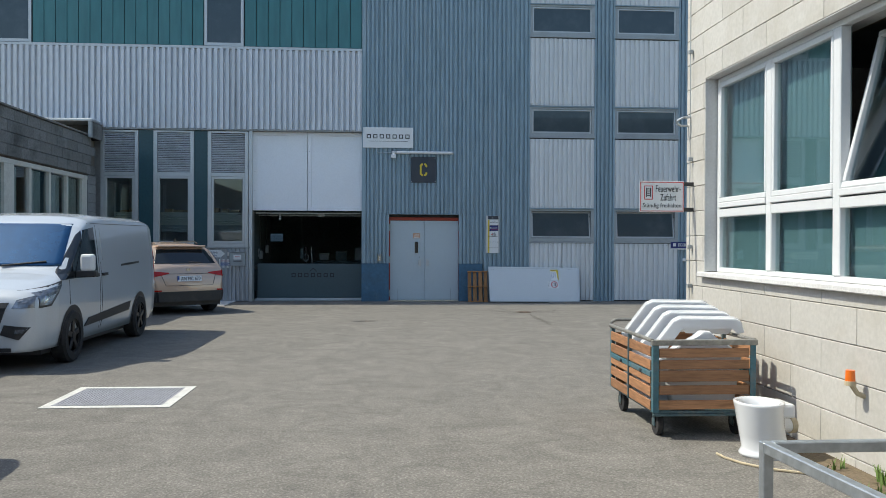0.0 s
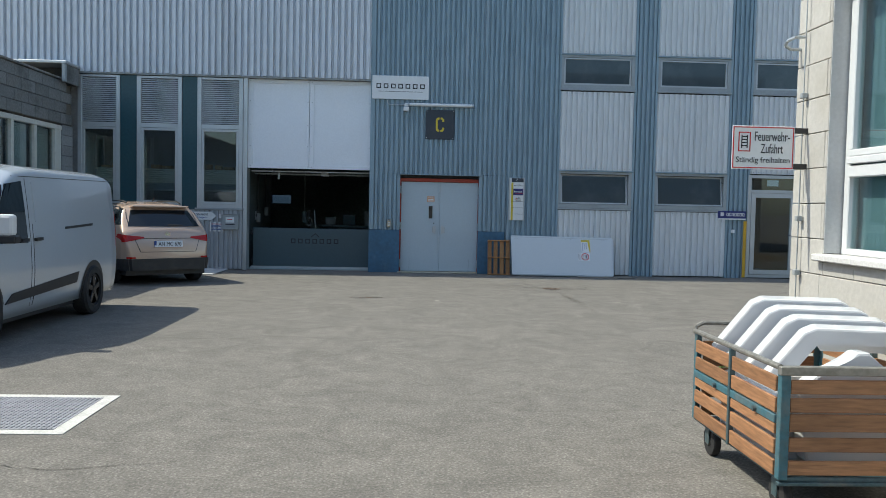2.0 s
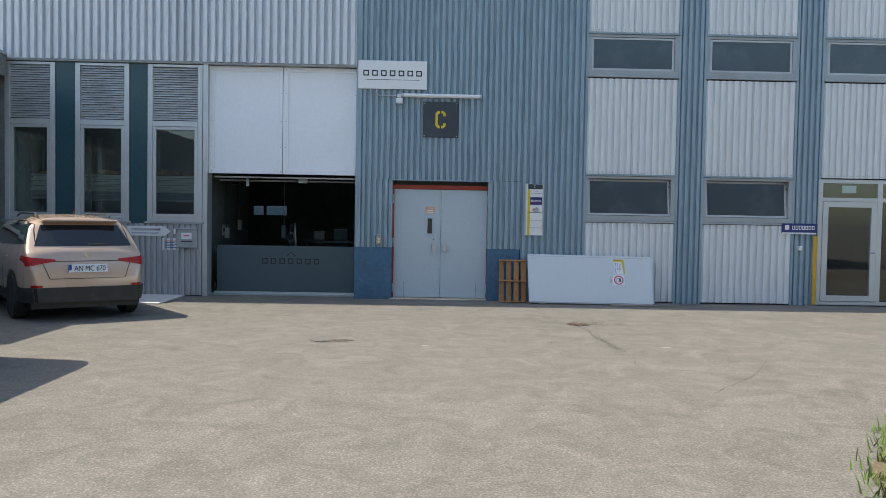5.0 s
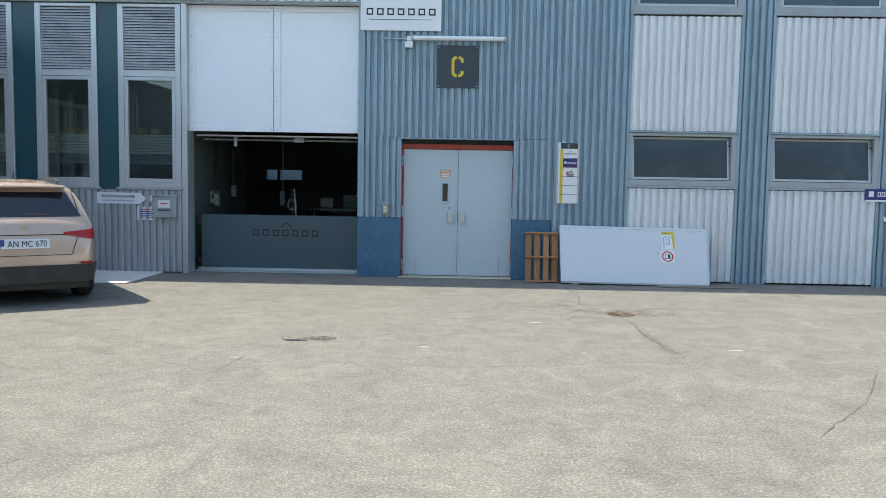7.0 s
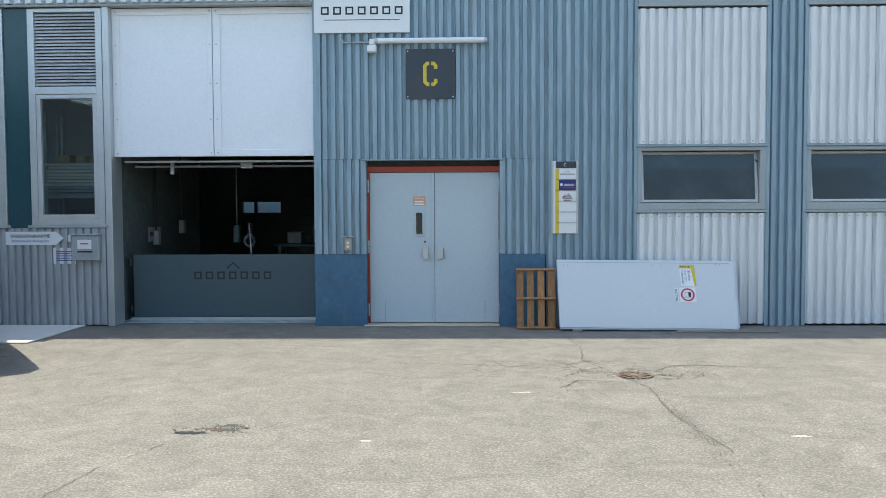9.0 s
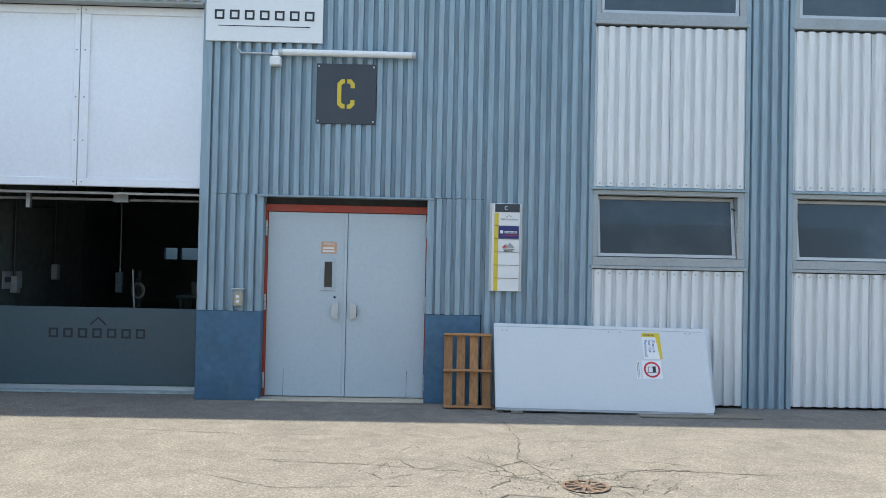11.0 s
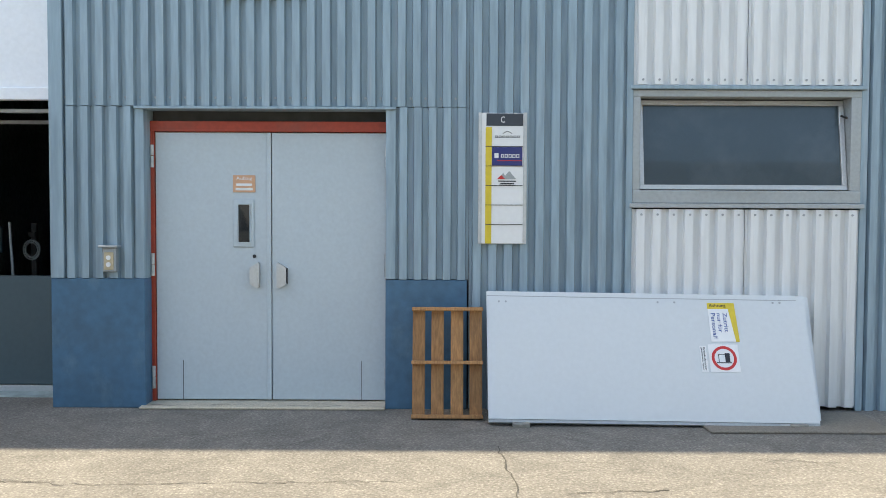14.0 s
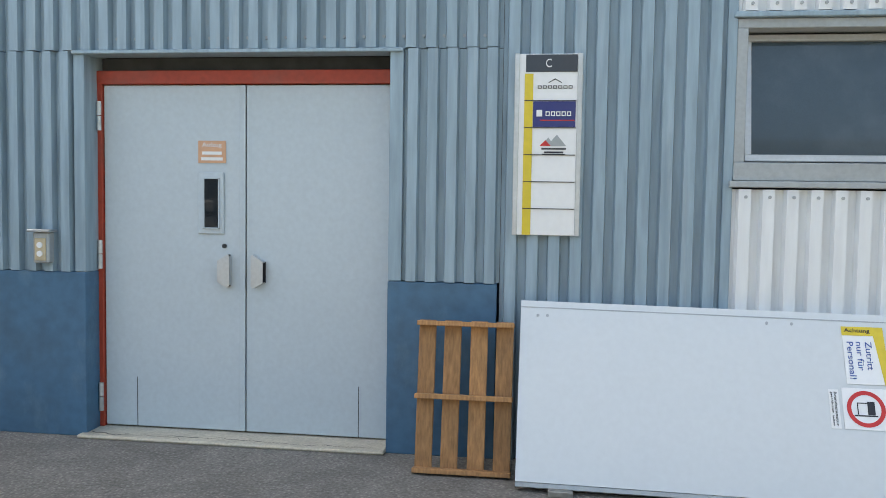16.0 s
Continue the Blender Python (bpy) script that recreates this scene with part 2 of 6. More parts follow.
REDLAMP = mat("red_lamp", (0.40, 0.012, 0.01), 0.15, 0, 30, 0.1, 2, 0.1, 0)
CHROME = mat("chrome", (0.7, 0.72, 0.74), 0.12, 1.0, 30, 0.03, 2, 0.05, 0)
CLEARLAMP = mat("clear_lamp", (0.20, 0.22, 0.25), 0.08, 0.5, 14, 0.6, 18, 0.7, 0, coat=1)
RIMDARK = mat("dark_rim", (0.03, 0.031, 0.034), 0.35, 0.6, 30, 0.1, 2, 0.1, 0)
SIGNWHITE = mat("sign_white", (0.76, 0.77, 0.77), 0.35, 0, 30, 0.02, 2.5, 0.08, 0, dirt=(0.6, 0.6, 0.58))
INK = mat("ink", (0.02, 0.022, 0.028), 0.5, 0, 30, 0.05, 2, 0.05, 0)
SIGNDARK = mat("sign_anthracite", (0.035, 0.045, 0.06), 0.45, 0, 30, 0.05, 2, 0.15, 0)
YELLOW = mat("sign_yellow", (0.66, 0.50, 0.04), 0.45, 0, 30, 0.05, 3, 0.1, 0)
SIGNRED = mat("sign_red", (0.55, 0.03, 0.03), 0.45, 0, 30, 0.05, 3, 0.1, 0)
NAVY = mat("sign_navy", (0.02, 0.03, 0.16), 0.4, 0, 30, 0.05, 3, 0.1, 0)
SIGNBLUE = mat("sign_blue", (0.03, 0.08, 0.3), 0.4, 0, 30, 0.05, 3, 0.1, 0)
PEACH = mat("peach_enamel", (0.62, 0.35, 0.21), 0.4, 0, 30, 0.06, 9, 0.25, 0, dirt=(0.5, 0.32, 0.22))
ORANGE = mat("orange_plastic", (0.75, 0.16, 0.015), 0.3, 0, 30, 0.03, 3, 0.1, 0)
BEIGE = mat("beige_plastic", (0.5, 0.42, 0.28), 0.5, 0, 30, 0.08, 5, 0.3, 0)
PAINTLINE = mat("road_paint", (0.62, 0.61, 0.57), 0.8, 0, 70, 0.15, 6, 0.45, 0.1, dirt=(0.3, 0.29, 0.26))
GRASSMAT = mat("grass", (0.125, 0.205, 0.04), 0.7, 0, 5, 0.35, 2, 0.4, 0, dirt=(0.17, 0.18, 0.06))
SOIL = mat("soil", (0.16, 0.12, 0.075), 0.95, 0, 40, 0.3, 3, 0.4, 0.5, dirt=(0.10, 0.11, 0.04))
YELLOWPAINT = mat("machine_yellow", (0.62, 0.36, 0.02), 0.4, 0, 30, 0.05, 3, 0.2, 0)
GLASS = pane_mat("window_glass", (0.80, 0.87, 0.88))
FARGLASS = pane_mat("hall_window_glass", (0.22, 0.30, 0.42))
GLASSTEAL = pane_mat("teal_glass", (0.78, 0.86, 0.87))
FROST = mat("frosted_pane", (0.030, 0.050, 0.062), 0.12, 0, 220, 0.25, 2, 0.3, 0.05, coat=0.5, dirt=(0.10, 0.125, 0.145))

# ---- mesh helpers ----


def mesh_ob(name, bm, material, smooth=False):
    me = bpy.data.meshes.new(name)
    bm.normal_update()
    bm.to_mesh(me)
    bm.free()
    me.materials.append(material)
    if smooth:
        for p in me.polygons:
            p.use_smooth = True
    return new(name, me)


def part(name, bm, material, parent, label="", smooth=False):
    ob = mesh_ob(name, bm, material, smooth)
    ob.parent = parent
    if label:
        tagged(ob, label)
    return ob


def thing(name, at, label, category, group="", kind=""):
    ob = new(name)
    ob.matrix_world = at if isinstance(at, Matrix) else Matrix.Translation(at)
    return tagged(ob, label, category, group, kind)


def box(x0, x1, y0, y1, z0, z1, bev=0.0, bm=None, m=None, seg=1):
    """An upright box, with its edges rounded by bev, added to bm."""
    out = bmesh.new() if bm is None else bm
    piece = bmesh.new()
    bmesh.ops.create_cube(piece, size=1)
    bmesh.ops.scale(piece, vec=(abs(x1 - x0), abs(y1 - y0), abs(z1 - z0)), verts=piece.verts)
    bmesh.ops.translate(piece, vec=((x0 + x1) / 2, (y0 + y1) / 2, (z0 + z1) / 2), verts=piece.verts)
    if bev:
        bmesh.ops.bevel(piece, geom=piece.edges[:], offset=bev, segments=seg, affect="EDGES", profile=0.5)
    join(out, piece, m)
    return out


def join(out, piece, m=None):
    if m is not None:
        bmesh.ops.transform(piece, matrix=m, verts=piece.verts)
    index = {v: out.verts.new(v.co) for v in piece.verts}
    for f in piece.faces:
        out.faces.new([index[v] for v in f.verts])
    piece.free()


def rod(a, b, r, bm=None, n=10, r2=None):
    """A round bar from a to b."""
    out = bmesh.new() if bm is None else bm
    a, b = Vector(a), Vector(b)
    piece = bmesh.new()
    bmesh.ops.create_cone(piece, cap_ends=True, segments=n, radius1=r, radius2=r if r2 is None else r2, depth=(b - a).length)
    join(out, piece, Matrix.Translation((a + b) / 2) @ (b - a).to_track_quat("Z", "Y").to_matrix().to_4x4())
    return out


def tube(points, r, bm=None, n=8):
    """A bent round tube through the points."""
    out = bmesh.new() if bm is None else bm
    for p, q in zip(points, points[1:]):
        rod(p, q, r, out, n)
    return out


def prism(poly, y0, y1, bm=None, m=None):
    """A plate with the outline poly in x and z, from y0 to y1."""
    out = bmesh.new() if bm is None else bm
    piece = bmesh.new()
    f = [piece.verts.new((x, y0, z)) for x, z in poly]
    g = [piece.verts.new((x, y1, z)) for x, z in poly]
    piece.faces.new(f)
    piece.faces.new(g[::-1])
    for i in range(len(poly)):
        j = (i + 1) % len(poly)
        piece.faces.new((f[j], f[i], g[i], g[j]))
    bmesh.ops.recalc_face_normals(piece, faces=piece.faces[:])
    join(out, piece, m)
    return out


def sheet(x0, x1, z0, z1, y, pitch, depth, rib=0.42, slope=0.08):
    """Trapezoidal metal sheet with upright ribs that stand proud of the plane y by depth, with a folded edge."""
    bm = bmesh.new()
    line = [(x0, 0.0)]
    count = max(1, round((x1 - x0) / pitch))
    p = (x1 - x0) / count
    for i in range(count):
        s = x0 + i * p
        g = (1 - rib - 2 * slope) / 2
        line += [(s + g * p, 0.0), (s + (g + slope) * p, depth), (s + (g + slope + rib) * p, depth), (s + (1 - g) * p, 0.0)]
    line.append((x1, 0.0))
    low = [bm.verts.new((x, y - d, z0)) for x, d in line]
    top = [bm.verts.new((x, y - d, z1)) for x, d in line]
    back = [bm.verts.new((x, y + 0.012, z)) for x, z in ((x0, z0), (x1, z0), (x1, z1), (x0, z1))]
    for i in range(len(line) - 1):
        bm.faces.new((low[i], low[i + 1], top[i + 1], top[i]))
    bm.faces.new(low[::-1] + [back[0], back[1]])
    bm.faces.new(top + [back[2], back[3]])
    bm.faces.new((low[0], top[0], back[3], back[0]))
    bm.faces.new((top[-1], low[-1], back[1], back[2]))
    bm.faces.new(back[::-1])
    return bm


FONT_X = Matrix.Rotation(radians(90), 4, "X")


def lettering(name, words, w, h, m, material, parent, depth=0.002):
    """Words as a mesh, stretched to w by h metres, centred on m's origin, facing m's -y."""
    cu = bpy.data.curves.new(name, "FONT")
    cu.body, cu.extrude, cu.resolution_u = words, 0.01, 3
    tmp = new(name, cu)
    me = bpy.data.meshes.new_from_object(tmp.evaluated_get(bpy.context.evaluated_depsgraph_get()))
    bpy.data.objects.remove(tmp)
    xs = [v.co.x for v in me.vertices]
    ys = [v.co.y for v in me.vertices]
    cx, cy = (min(xs) + max(xs)) / 2, (min(ys) + max(ys)) / 2
    me.transform(Matrix.Diagonal((w / (max(xs) - min(xs)), h / (max(ys) - min(ys)), depth / 0.02, 1)) @ Matrix.Translation((-cx, -cy, 0)))
    me.transform(m @ FONT_X)
    me.materials.clear()
    me.materials.append(material)
    ob = new(name, me)
    ob.parent = parent
    return ob


def marks(widths, gap, h, x, y, z, depth, material, parent):
    """A row of plain outlined shapes standing for a mark that is not lettered, centred on x, each a part of its own."""
    s = x - (sum(widths) + gap * (len(widths) - 1)) / 2
    for w in widths:
        t = min(0.2 * h, 0.25 * w)
        bm = box(s, s + t, y - depth, y, z - h / 2, z + h / 2)
        box(s + t, s + w - t, y - depth, y, z + h / 2 - t, z + h / 2, bm=bm)
        box(s + t, s + w - t, y - depth, y, z - h / 2, z - h / 2 + t, bm=bm)
        box(s + w - t, s + w, y - depth, y, z - h / 2, z + h / 2, bm=bm)
        part("mark", bm, material, parent)
        s += w + gap


def setting(name, bm, material, label, category="wall", smooth=False):
    return tagged(mesh_ob(name, bm, material, smooth), label, category, kind="structure")

# ---- ground ----
bm = bmesh.new()
bmesh.ops.create_grid(bm, x_segments=60, y_segments=60, size=1)
for v in bm.verts:
    v.co.x, v.co.y = math.copysign(abs(v.co.x) ** 3, v.co.x) * 900, math.copysign(abs(v.co.y) ** 3, v.co.y) * 900 + 12
ground = setting("ground", bm, ASPHALT, "worn grey asphalt yard with cracks and patches", "ground")


def crack_line(points, width, seed):
    """A ragged crack along the points, a few millimetres wide, of uneven width."""
    rnd = random.Random(seed)
    bm, prev = bmesh.new(), None
    for (ax, ay), (bx, by) in zip(points, points[1:]):
        n = max(2, int(math.hypot(bx - ax, by - ay) / 0.05))
        for i in range(n):
            f = i / n
            x, y = ax + (bx - ax) * f + rnd.gauss(0, 0.009), ay + (by - ay) * f + rnd.gauss(0, 0.009)
            d = Vector((by - ay, ax - bx)).normalized() * width * rnd.uniform(0.3, 1.2)
            cur = (bm.verts.new((x - d.x, y - d.y, 0.004)), bm.verts.new((x + d.x, y + d.y, 0.004)))
            if prev:
                bm.faces.new((prev[0], prev[1], cur[1], cur[0]))
            prev = cur
    bmesh.ops.recalc_face_normals(bm, faces=bm.faces[:])
    return bm


CRACKS = [
    ([(2.66, 20.1), (2.72, 19.2), (2.62, 18.6), (2.80, 17.9), (3.02, 17.2), (2.98, 16.2), (3.14, 15.2)], 0.005),
    ([(2.75, 17.9), (2.2, 18.1), (1.4, 18.3), (0.7, 18.35)], 0.005),
    ([(2.95, 18.0), (3.6, 18.25), (4.6, 18.1)], 0.006),
    ([(-2.0, 19.8), (-2.25, 18.6), (-2.8, 17.0), (-3.3, 15.6)], 0.004),
    ([(-1.0, 19.5), (0.4, 19.3), (2.1, 19.4)], 0.004),
    ([(0.9, 8.6), (1.7, 8.35), (2.4, 8.4)], 0.003),
    ([(-2.6, 7.1), (-1.7, 6.9), (-1.0, 7.1)], 0.003),
    ([(-0.5, 15.6), (-0.8, 14.9), (-0.9, 14.2)], 0.003),
    ([(0.2, 18.0), (0.9, 17.6), (1.9, 17.7)], 0.004),
    ([(4.6, 14.8), (4.1, 13.9), (3.3, 12.9)], 0.003),
]
for k, (pts, wd) in enumerate(CRACKS):
    part("crack", crack_line(pts, wd, k), CRACK, ground)


def blotch(cx, cy, rx, ry, seed, z=0.003):
    rnd = random.Random(seed)
    bm = bmesh.new()
    ring = [bm.verts.new((cx + rx * math.cos(a) * k, cy + ry * math.sin(a) * k, z))
            for a, k in ((i * math.tau / 28, rnd.uniform(0.55, 1.15)) for i in range(28))]
    bm.faces.new(ring)
    return bm


def rubble(cx, cy, rx, ry, count, seed, size, material, label):
    """Loose crumbs of broken asphalt scattered over an oval."""
    rnd = random.Random(seed)
    bm = bmesh.new()
    for _ in range(count):
        a, r = rnd.uniform(0, math.tau), rnd.gauss(0, 0.5)
        x, y, w = cx + rx * r * math.cos(a), cy + ry * r * math.sin(a), rnd.uniform(0.4, 1.0) * size
        tip = bm.verts.new((x, y, w * 0.7 + 0.002))
        ring = [bm.verts.new((x + w * rnd.uniform(0.6, 1.1) * math.cos(t), y + w * rnd.uniform(0.6, 1.1) * math.sin(t), 0.001)) for t in (0.3, 1.6, 2.9, 4.2, 5.4)]
        for q in range(5):
            bm.faces.new((ring[q], ring[(q + 1) % 5], tip))
    tagged(part("rubble", bm, material, ground, label), label, kind="stuff")


part("pothole", blotch(-0.50, 15.70, 0.13, 0.045, 3), INK, ground, "small broken pothole in the asphalt")
part("pothole", blotch(-0.28, 15.84, 0.17, 0.09, 4, 0.0025), CRACK, ground, "worn edge of the pothole")
rubble(-0.28, 15.82, 0.30, 0.15, 130, 11, 0.014, ASPHALT, "crumbs of broken asphalt round the pothole")
rubble(-0.36, 15.76, 0.22, 0.08, 40, 12, 0.016, RUST, "brown crumbs round the pothole")
rubble(3.0, 17.9, 1.3, 0.5, 260, 13, 0.013, ASPHALT, "loose grit round the drain cover")
rubble(3.04, 16.0, 0.10, 1.6, 420, 14, 0.012, ASPHALT, "gritty worn band along the crack")
for k in range(8):
    rnd = random.Random(300 + k)
    x, y = -0.45 + rnd.gauss(0, 0.16), 15.75 + rnd.gauss(0, 0.1)
    part("crack", crack_line([(x, y), (x + rnd.uniform(0.1, 0.3), y + rnd.gauss(0.03, 0.06))], rnd.uniform(0.003, 0.009), 310 + k), CRACK, ground)
for k in range(44):
    rnd = random.Random(70 + k)
    x, y = 2.7 + rnd.gauss(0, 0.6), 17.95 + rnd.gauss(0, 0.42)
    dx, dy = rnd.uniform(0.06, 0.3) * rnd.choice((1, 1, -1)), rnd.gauss(0, 0.16)
    part("crack", crack_line([(x, y), (x + dx, y + dy), (x + 1.8 * dx, y + rnd.gauss(0, 0.16))], rnd.uniform(0.0015, 0.0055), 80 + k), CRACK, ground)
for k in range(14):
    rnd = random.Random(170 + k)
    x, y = rnd.uniform(-2.5, 4.5), rnd.uniform(18.3, 19.9)
    part("crack", crack_line([(x, y), (x + rnd.uniform(0.2, 0.6), y + rnd.gauss(0, 0.07))], rnd.uniform(0.002, 0.005), 180 + k), CRACK, ground)
for k, (x, y, a, b) in enumerate([(3.7, 15.65, 0.075, 0.03), (0.75, 15.5, 0.05, 0.02), (1.9, 17.0, 0.12, 0.02)]):
    part("pale_scuff", blotch(x, y, a, b, 40 + k, 0.0034), CONCRETE, ground)

gully = thing("drain_cover", Matrix.Translation((3.0, 17.73, 0.0)) @ Matrix.Scale(1.35, 4), "small rusty round drain cover in the asphalt", "drain cover")
bm = bmesh.new()
for r0, r1 in ((0.105, 0.125), (0.0, 0.03)):
    a = [bm.verts.new((r1 * math.cos(k * math.tau / 28), r1 * math.sin(k * math.tau / 28), 0.008)) for k in range(28)]
    if r0:
        b = [bm.verts.new((r0 * math.cos(k * math.tau / 28), r0 * math.sin(k * math.tau / 28), 0.008)) for k in range(28)]
        for k in range(28):
            bm.faces.new((a[k], a[(k + 1) % 28], b[(k + 1) % 28], b[k]))
    else:
        bm.faces.new(a)
part("ring", bm, RUST, gully)
for k in range(10):
    part("spoke", box(0.03, 0.106, -0.009, 0.009, 0.003, 0.0075, m=pose(0, 0, 0, 0, 0, 36 * k)), RUST, gully)
part("pit", blotch(0, 0, 0.1, 0.1, 9, 0.0025), INK, gully)

# pale concrete apron in front of the corrugated plinth
setting("pavement", box(-7.1, -3.75, 19.6, 21.1, 0, 0.02, 0.006), PALECONC, "pale concrete apron along the wall", "pavement")
setting("threshold_slab", box(4.1, 5.35, 20.42, 20.98, 0, 0.018, 0.006), MORTAR, "concrete slab at the wall foot", "pavement")

# ---- main building: shell ----
Y = 21.12
TOP = 9.6
HALL = (-7.0, -0.3, 21.9, 36.0, 5.2)
# solid parts behind the cladding
bm = box(2.1, 8.16, Y + 0.24, Y + 0.5, 0, TOP)
box(9.84, 16.0, Y + 0.24, Y + 0.5, 0, TOP, bm=bm)
box(8.16, 9.84, Y + 0.24, Y + 0.5, 2.4, TOP, bm=bm)
setting("wall_main", bm, DARKIN, "backing wall behind the blue metal cladding")
setting("wall_pier", box(-0.58, 0.09, Y + 0.02, Y + 0.5, 0, TOP), BLUE, "blue clad pier between gate and lift door")
setting("lobby_wall", box(7.4, 11.0, 25.0, 25.1, 0, 3.0), DARKIN, "back wall of the entrance lobby, its dimness put into the colour")
# Ochre wall added to give the entrance glass its warm tones.
setting("lobby_wall", box(9.9, 10.0, Y + 0.5, 25.0, 0, 3.0), OCHRE, "lobby side wall added in ochre for warm tones in the glass")
setting("lobby_wall", box(7.3, 7.4, Y + 0.5, 25.0, 0, 3.0), DARKIN, "side wall of the entrance lobby, its dimness put into the colour")
setting("lobby_floor", box(7.4, 9.9, Y + 0.1, 25.0, 0, 0.015), HALLPAINT, "lobby floor, darkened in colour like the walls", "floor")
setting("lobby_ceiling", box(7.3, 10.0, Y + 0.5, 25.1, 3.0, 3.1), DARKIN, "lobby ceiling, its dimness put into the colour", "ceiling")
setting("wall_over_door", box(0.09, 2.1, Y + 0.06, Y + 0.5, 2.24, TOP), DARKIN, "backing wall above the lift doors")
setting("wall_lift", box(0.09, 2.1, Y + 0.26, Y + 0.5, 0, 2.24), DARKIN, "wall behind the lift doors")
setting("wall_upper", box(-16, -0.58, Y + 0.06, Y + 0.5, 4.3, TOP), DARKIN, "backing wall behind the upper cladding")
setting("wall_bay", box(-7.1, -3.42, Y + 0.08, Y + 0.3, 0, 1.32), DARKIN, "low wall below the bay windows")
setting("wall_louvre", box(-7.1, -3.42, Y + 0.10, Y + 0.3, 3.2, 4.3), DARKIN, "wall behind the ventilation louvres")
setting("wall_far_side", box(-16, -7.1, Y + 0.1, Y + 0.5, 0, 4.3), GREYBLOCK, "plain grey wall beside the low building")
setting("roof", box(-16, 16, Y - 0.02, 42, TOP, TOP + 0.3, 0.02), GREYSHEET, "flat roof with a metal edge", "roof")

# hall seen through the gate
setting("hall_floor", box(-7, -0.3, Y + 0.3, 36, 0, 0.012), FARLIFTED, "hall floor in a tone lifted for missing light", "floor")
setting("hall_ceiling", box(-7, -0.3, Y + 0.5, 36, 4.3, 4.5), FARLIFTED, "hall ceiling in a tone lifted for missing light", "ceiling")
setting("hall_wall_east", box(-0.42, -0.3, Y + 0.5, 36, 0.012, 4.3), FARLIFTED, "inner hall wall in a tone lifted for missing light")
setting("hall_wall_west", box(-7.1, -7, Y + 0.3, 36, 0.012, 4.3), FARLIFTED, "inner hall wall in a tone lifted for missing light")
bm = box(-7, -5.62, 36, 36.2, 0.012, 4.3)
box(-4.4, -0.3, 36, 36.2, 0.012, 4.3, bm=bm)
box(-5.62, -4.4, 36, 36.2, 0.012, 1.53, bm=bm)
box(-5.62, -4.4, 36, 36.2, 1.86, 4.3, bm=bm)
box(-5.24, -5.16, 36, 36.2, 1.53, 1.86, bm=bm)
setting("hall_wall_back", bm, FARLIFTED, "back wall of the hall in a lifted tone, with a small bright window")
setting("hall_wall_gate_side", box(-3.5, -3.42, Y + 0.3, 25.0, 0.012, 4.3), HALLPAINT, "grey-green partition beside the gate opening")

# blue cladding
BLUE_LABEL = "blue trapezoidal metal cladding, slightly faded"


def clad(x0, x1, z0, z1, y=Y, material=BLUE, pitch=0.112, depth=0.042, label=BLUE_LABEL, name="cladding", rib=0.5):
    return setting(name, sheet(x0, x1, z0, z1, y, pitch, depth, rib), material, label, "cladding")


clad(-0.50, 0.03, 0.97, 2.24)
clad(-0.50, 2.5, 2.245, TOP)
clad(1.96, 2.5, 0.97, 2.24)
clad(2.503, 3.66, 0.0, TOP)
setting("corner_trim", box(-0.60, -0.50, Y - 0.044, Y + 0.3, 0.97, TOP, 0.004), BLUE, "blue folded corner trim", "trim")
for x0, x1 in ((0.03, 0.095), (1.885, 1.96)):
    setting("door_trim", box(x0, x1, Y - 0.03, Y + 0.2, 0.97, 2.235, 0.003), BLUE, "blue folded trim beside the lift door", "trim")
setting("door_drip", box(0.03, 1.96, Y - 0.052, Y + 0.1, 2.222, 2.242, 0.003), BLUE, "blue metal drip edge above the lift door", "trim")
setting("plinth_plate", box(-0.60, 0.095, Y - 0.036, Y + 0.2, 0, 0.968, 0.004), BLUEPLATE, "dark blue steel impact plate, scratched", "cladding")
setting("plinth_plate", box(1.885, 2.49, Y - 0.036, Y + 0.2, 0, 0.966, 0.004), BLUEPLATE, "dark blue steel impact plate beside the lift door", "cladding")

# columns of windows and white panels
COLS = [3.71, 5.935, 8.16, 10.385, 12.61]
W = 1.685
WHITE_LABEL = "white trapezoidal metal spandrel panel, weathered"


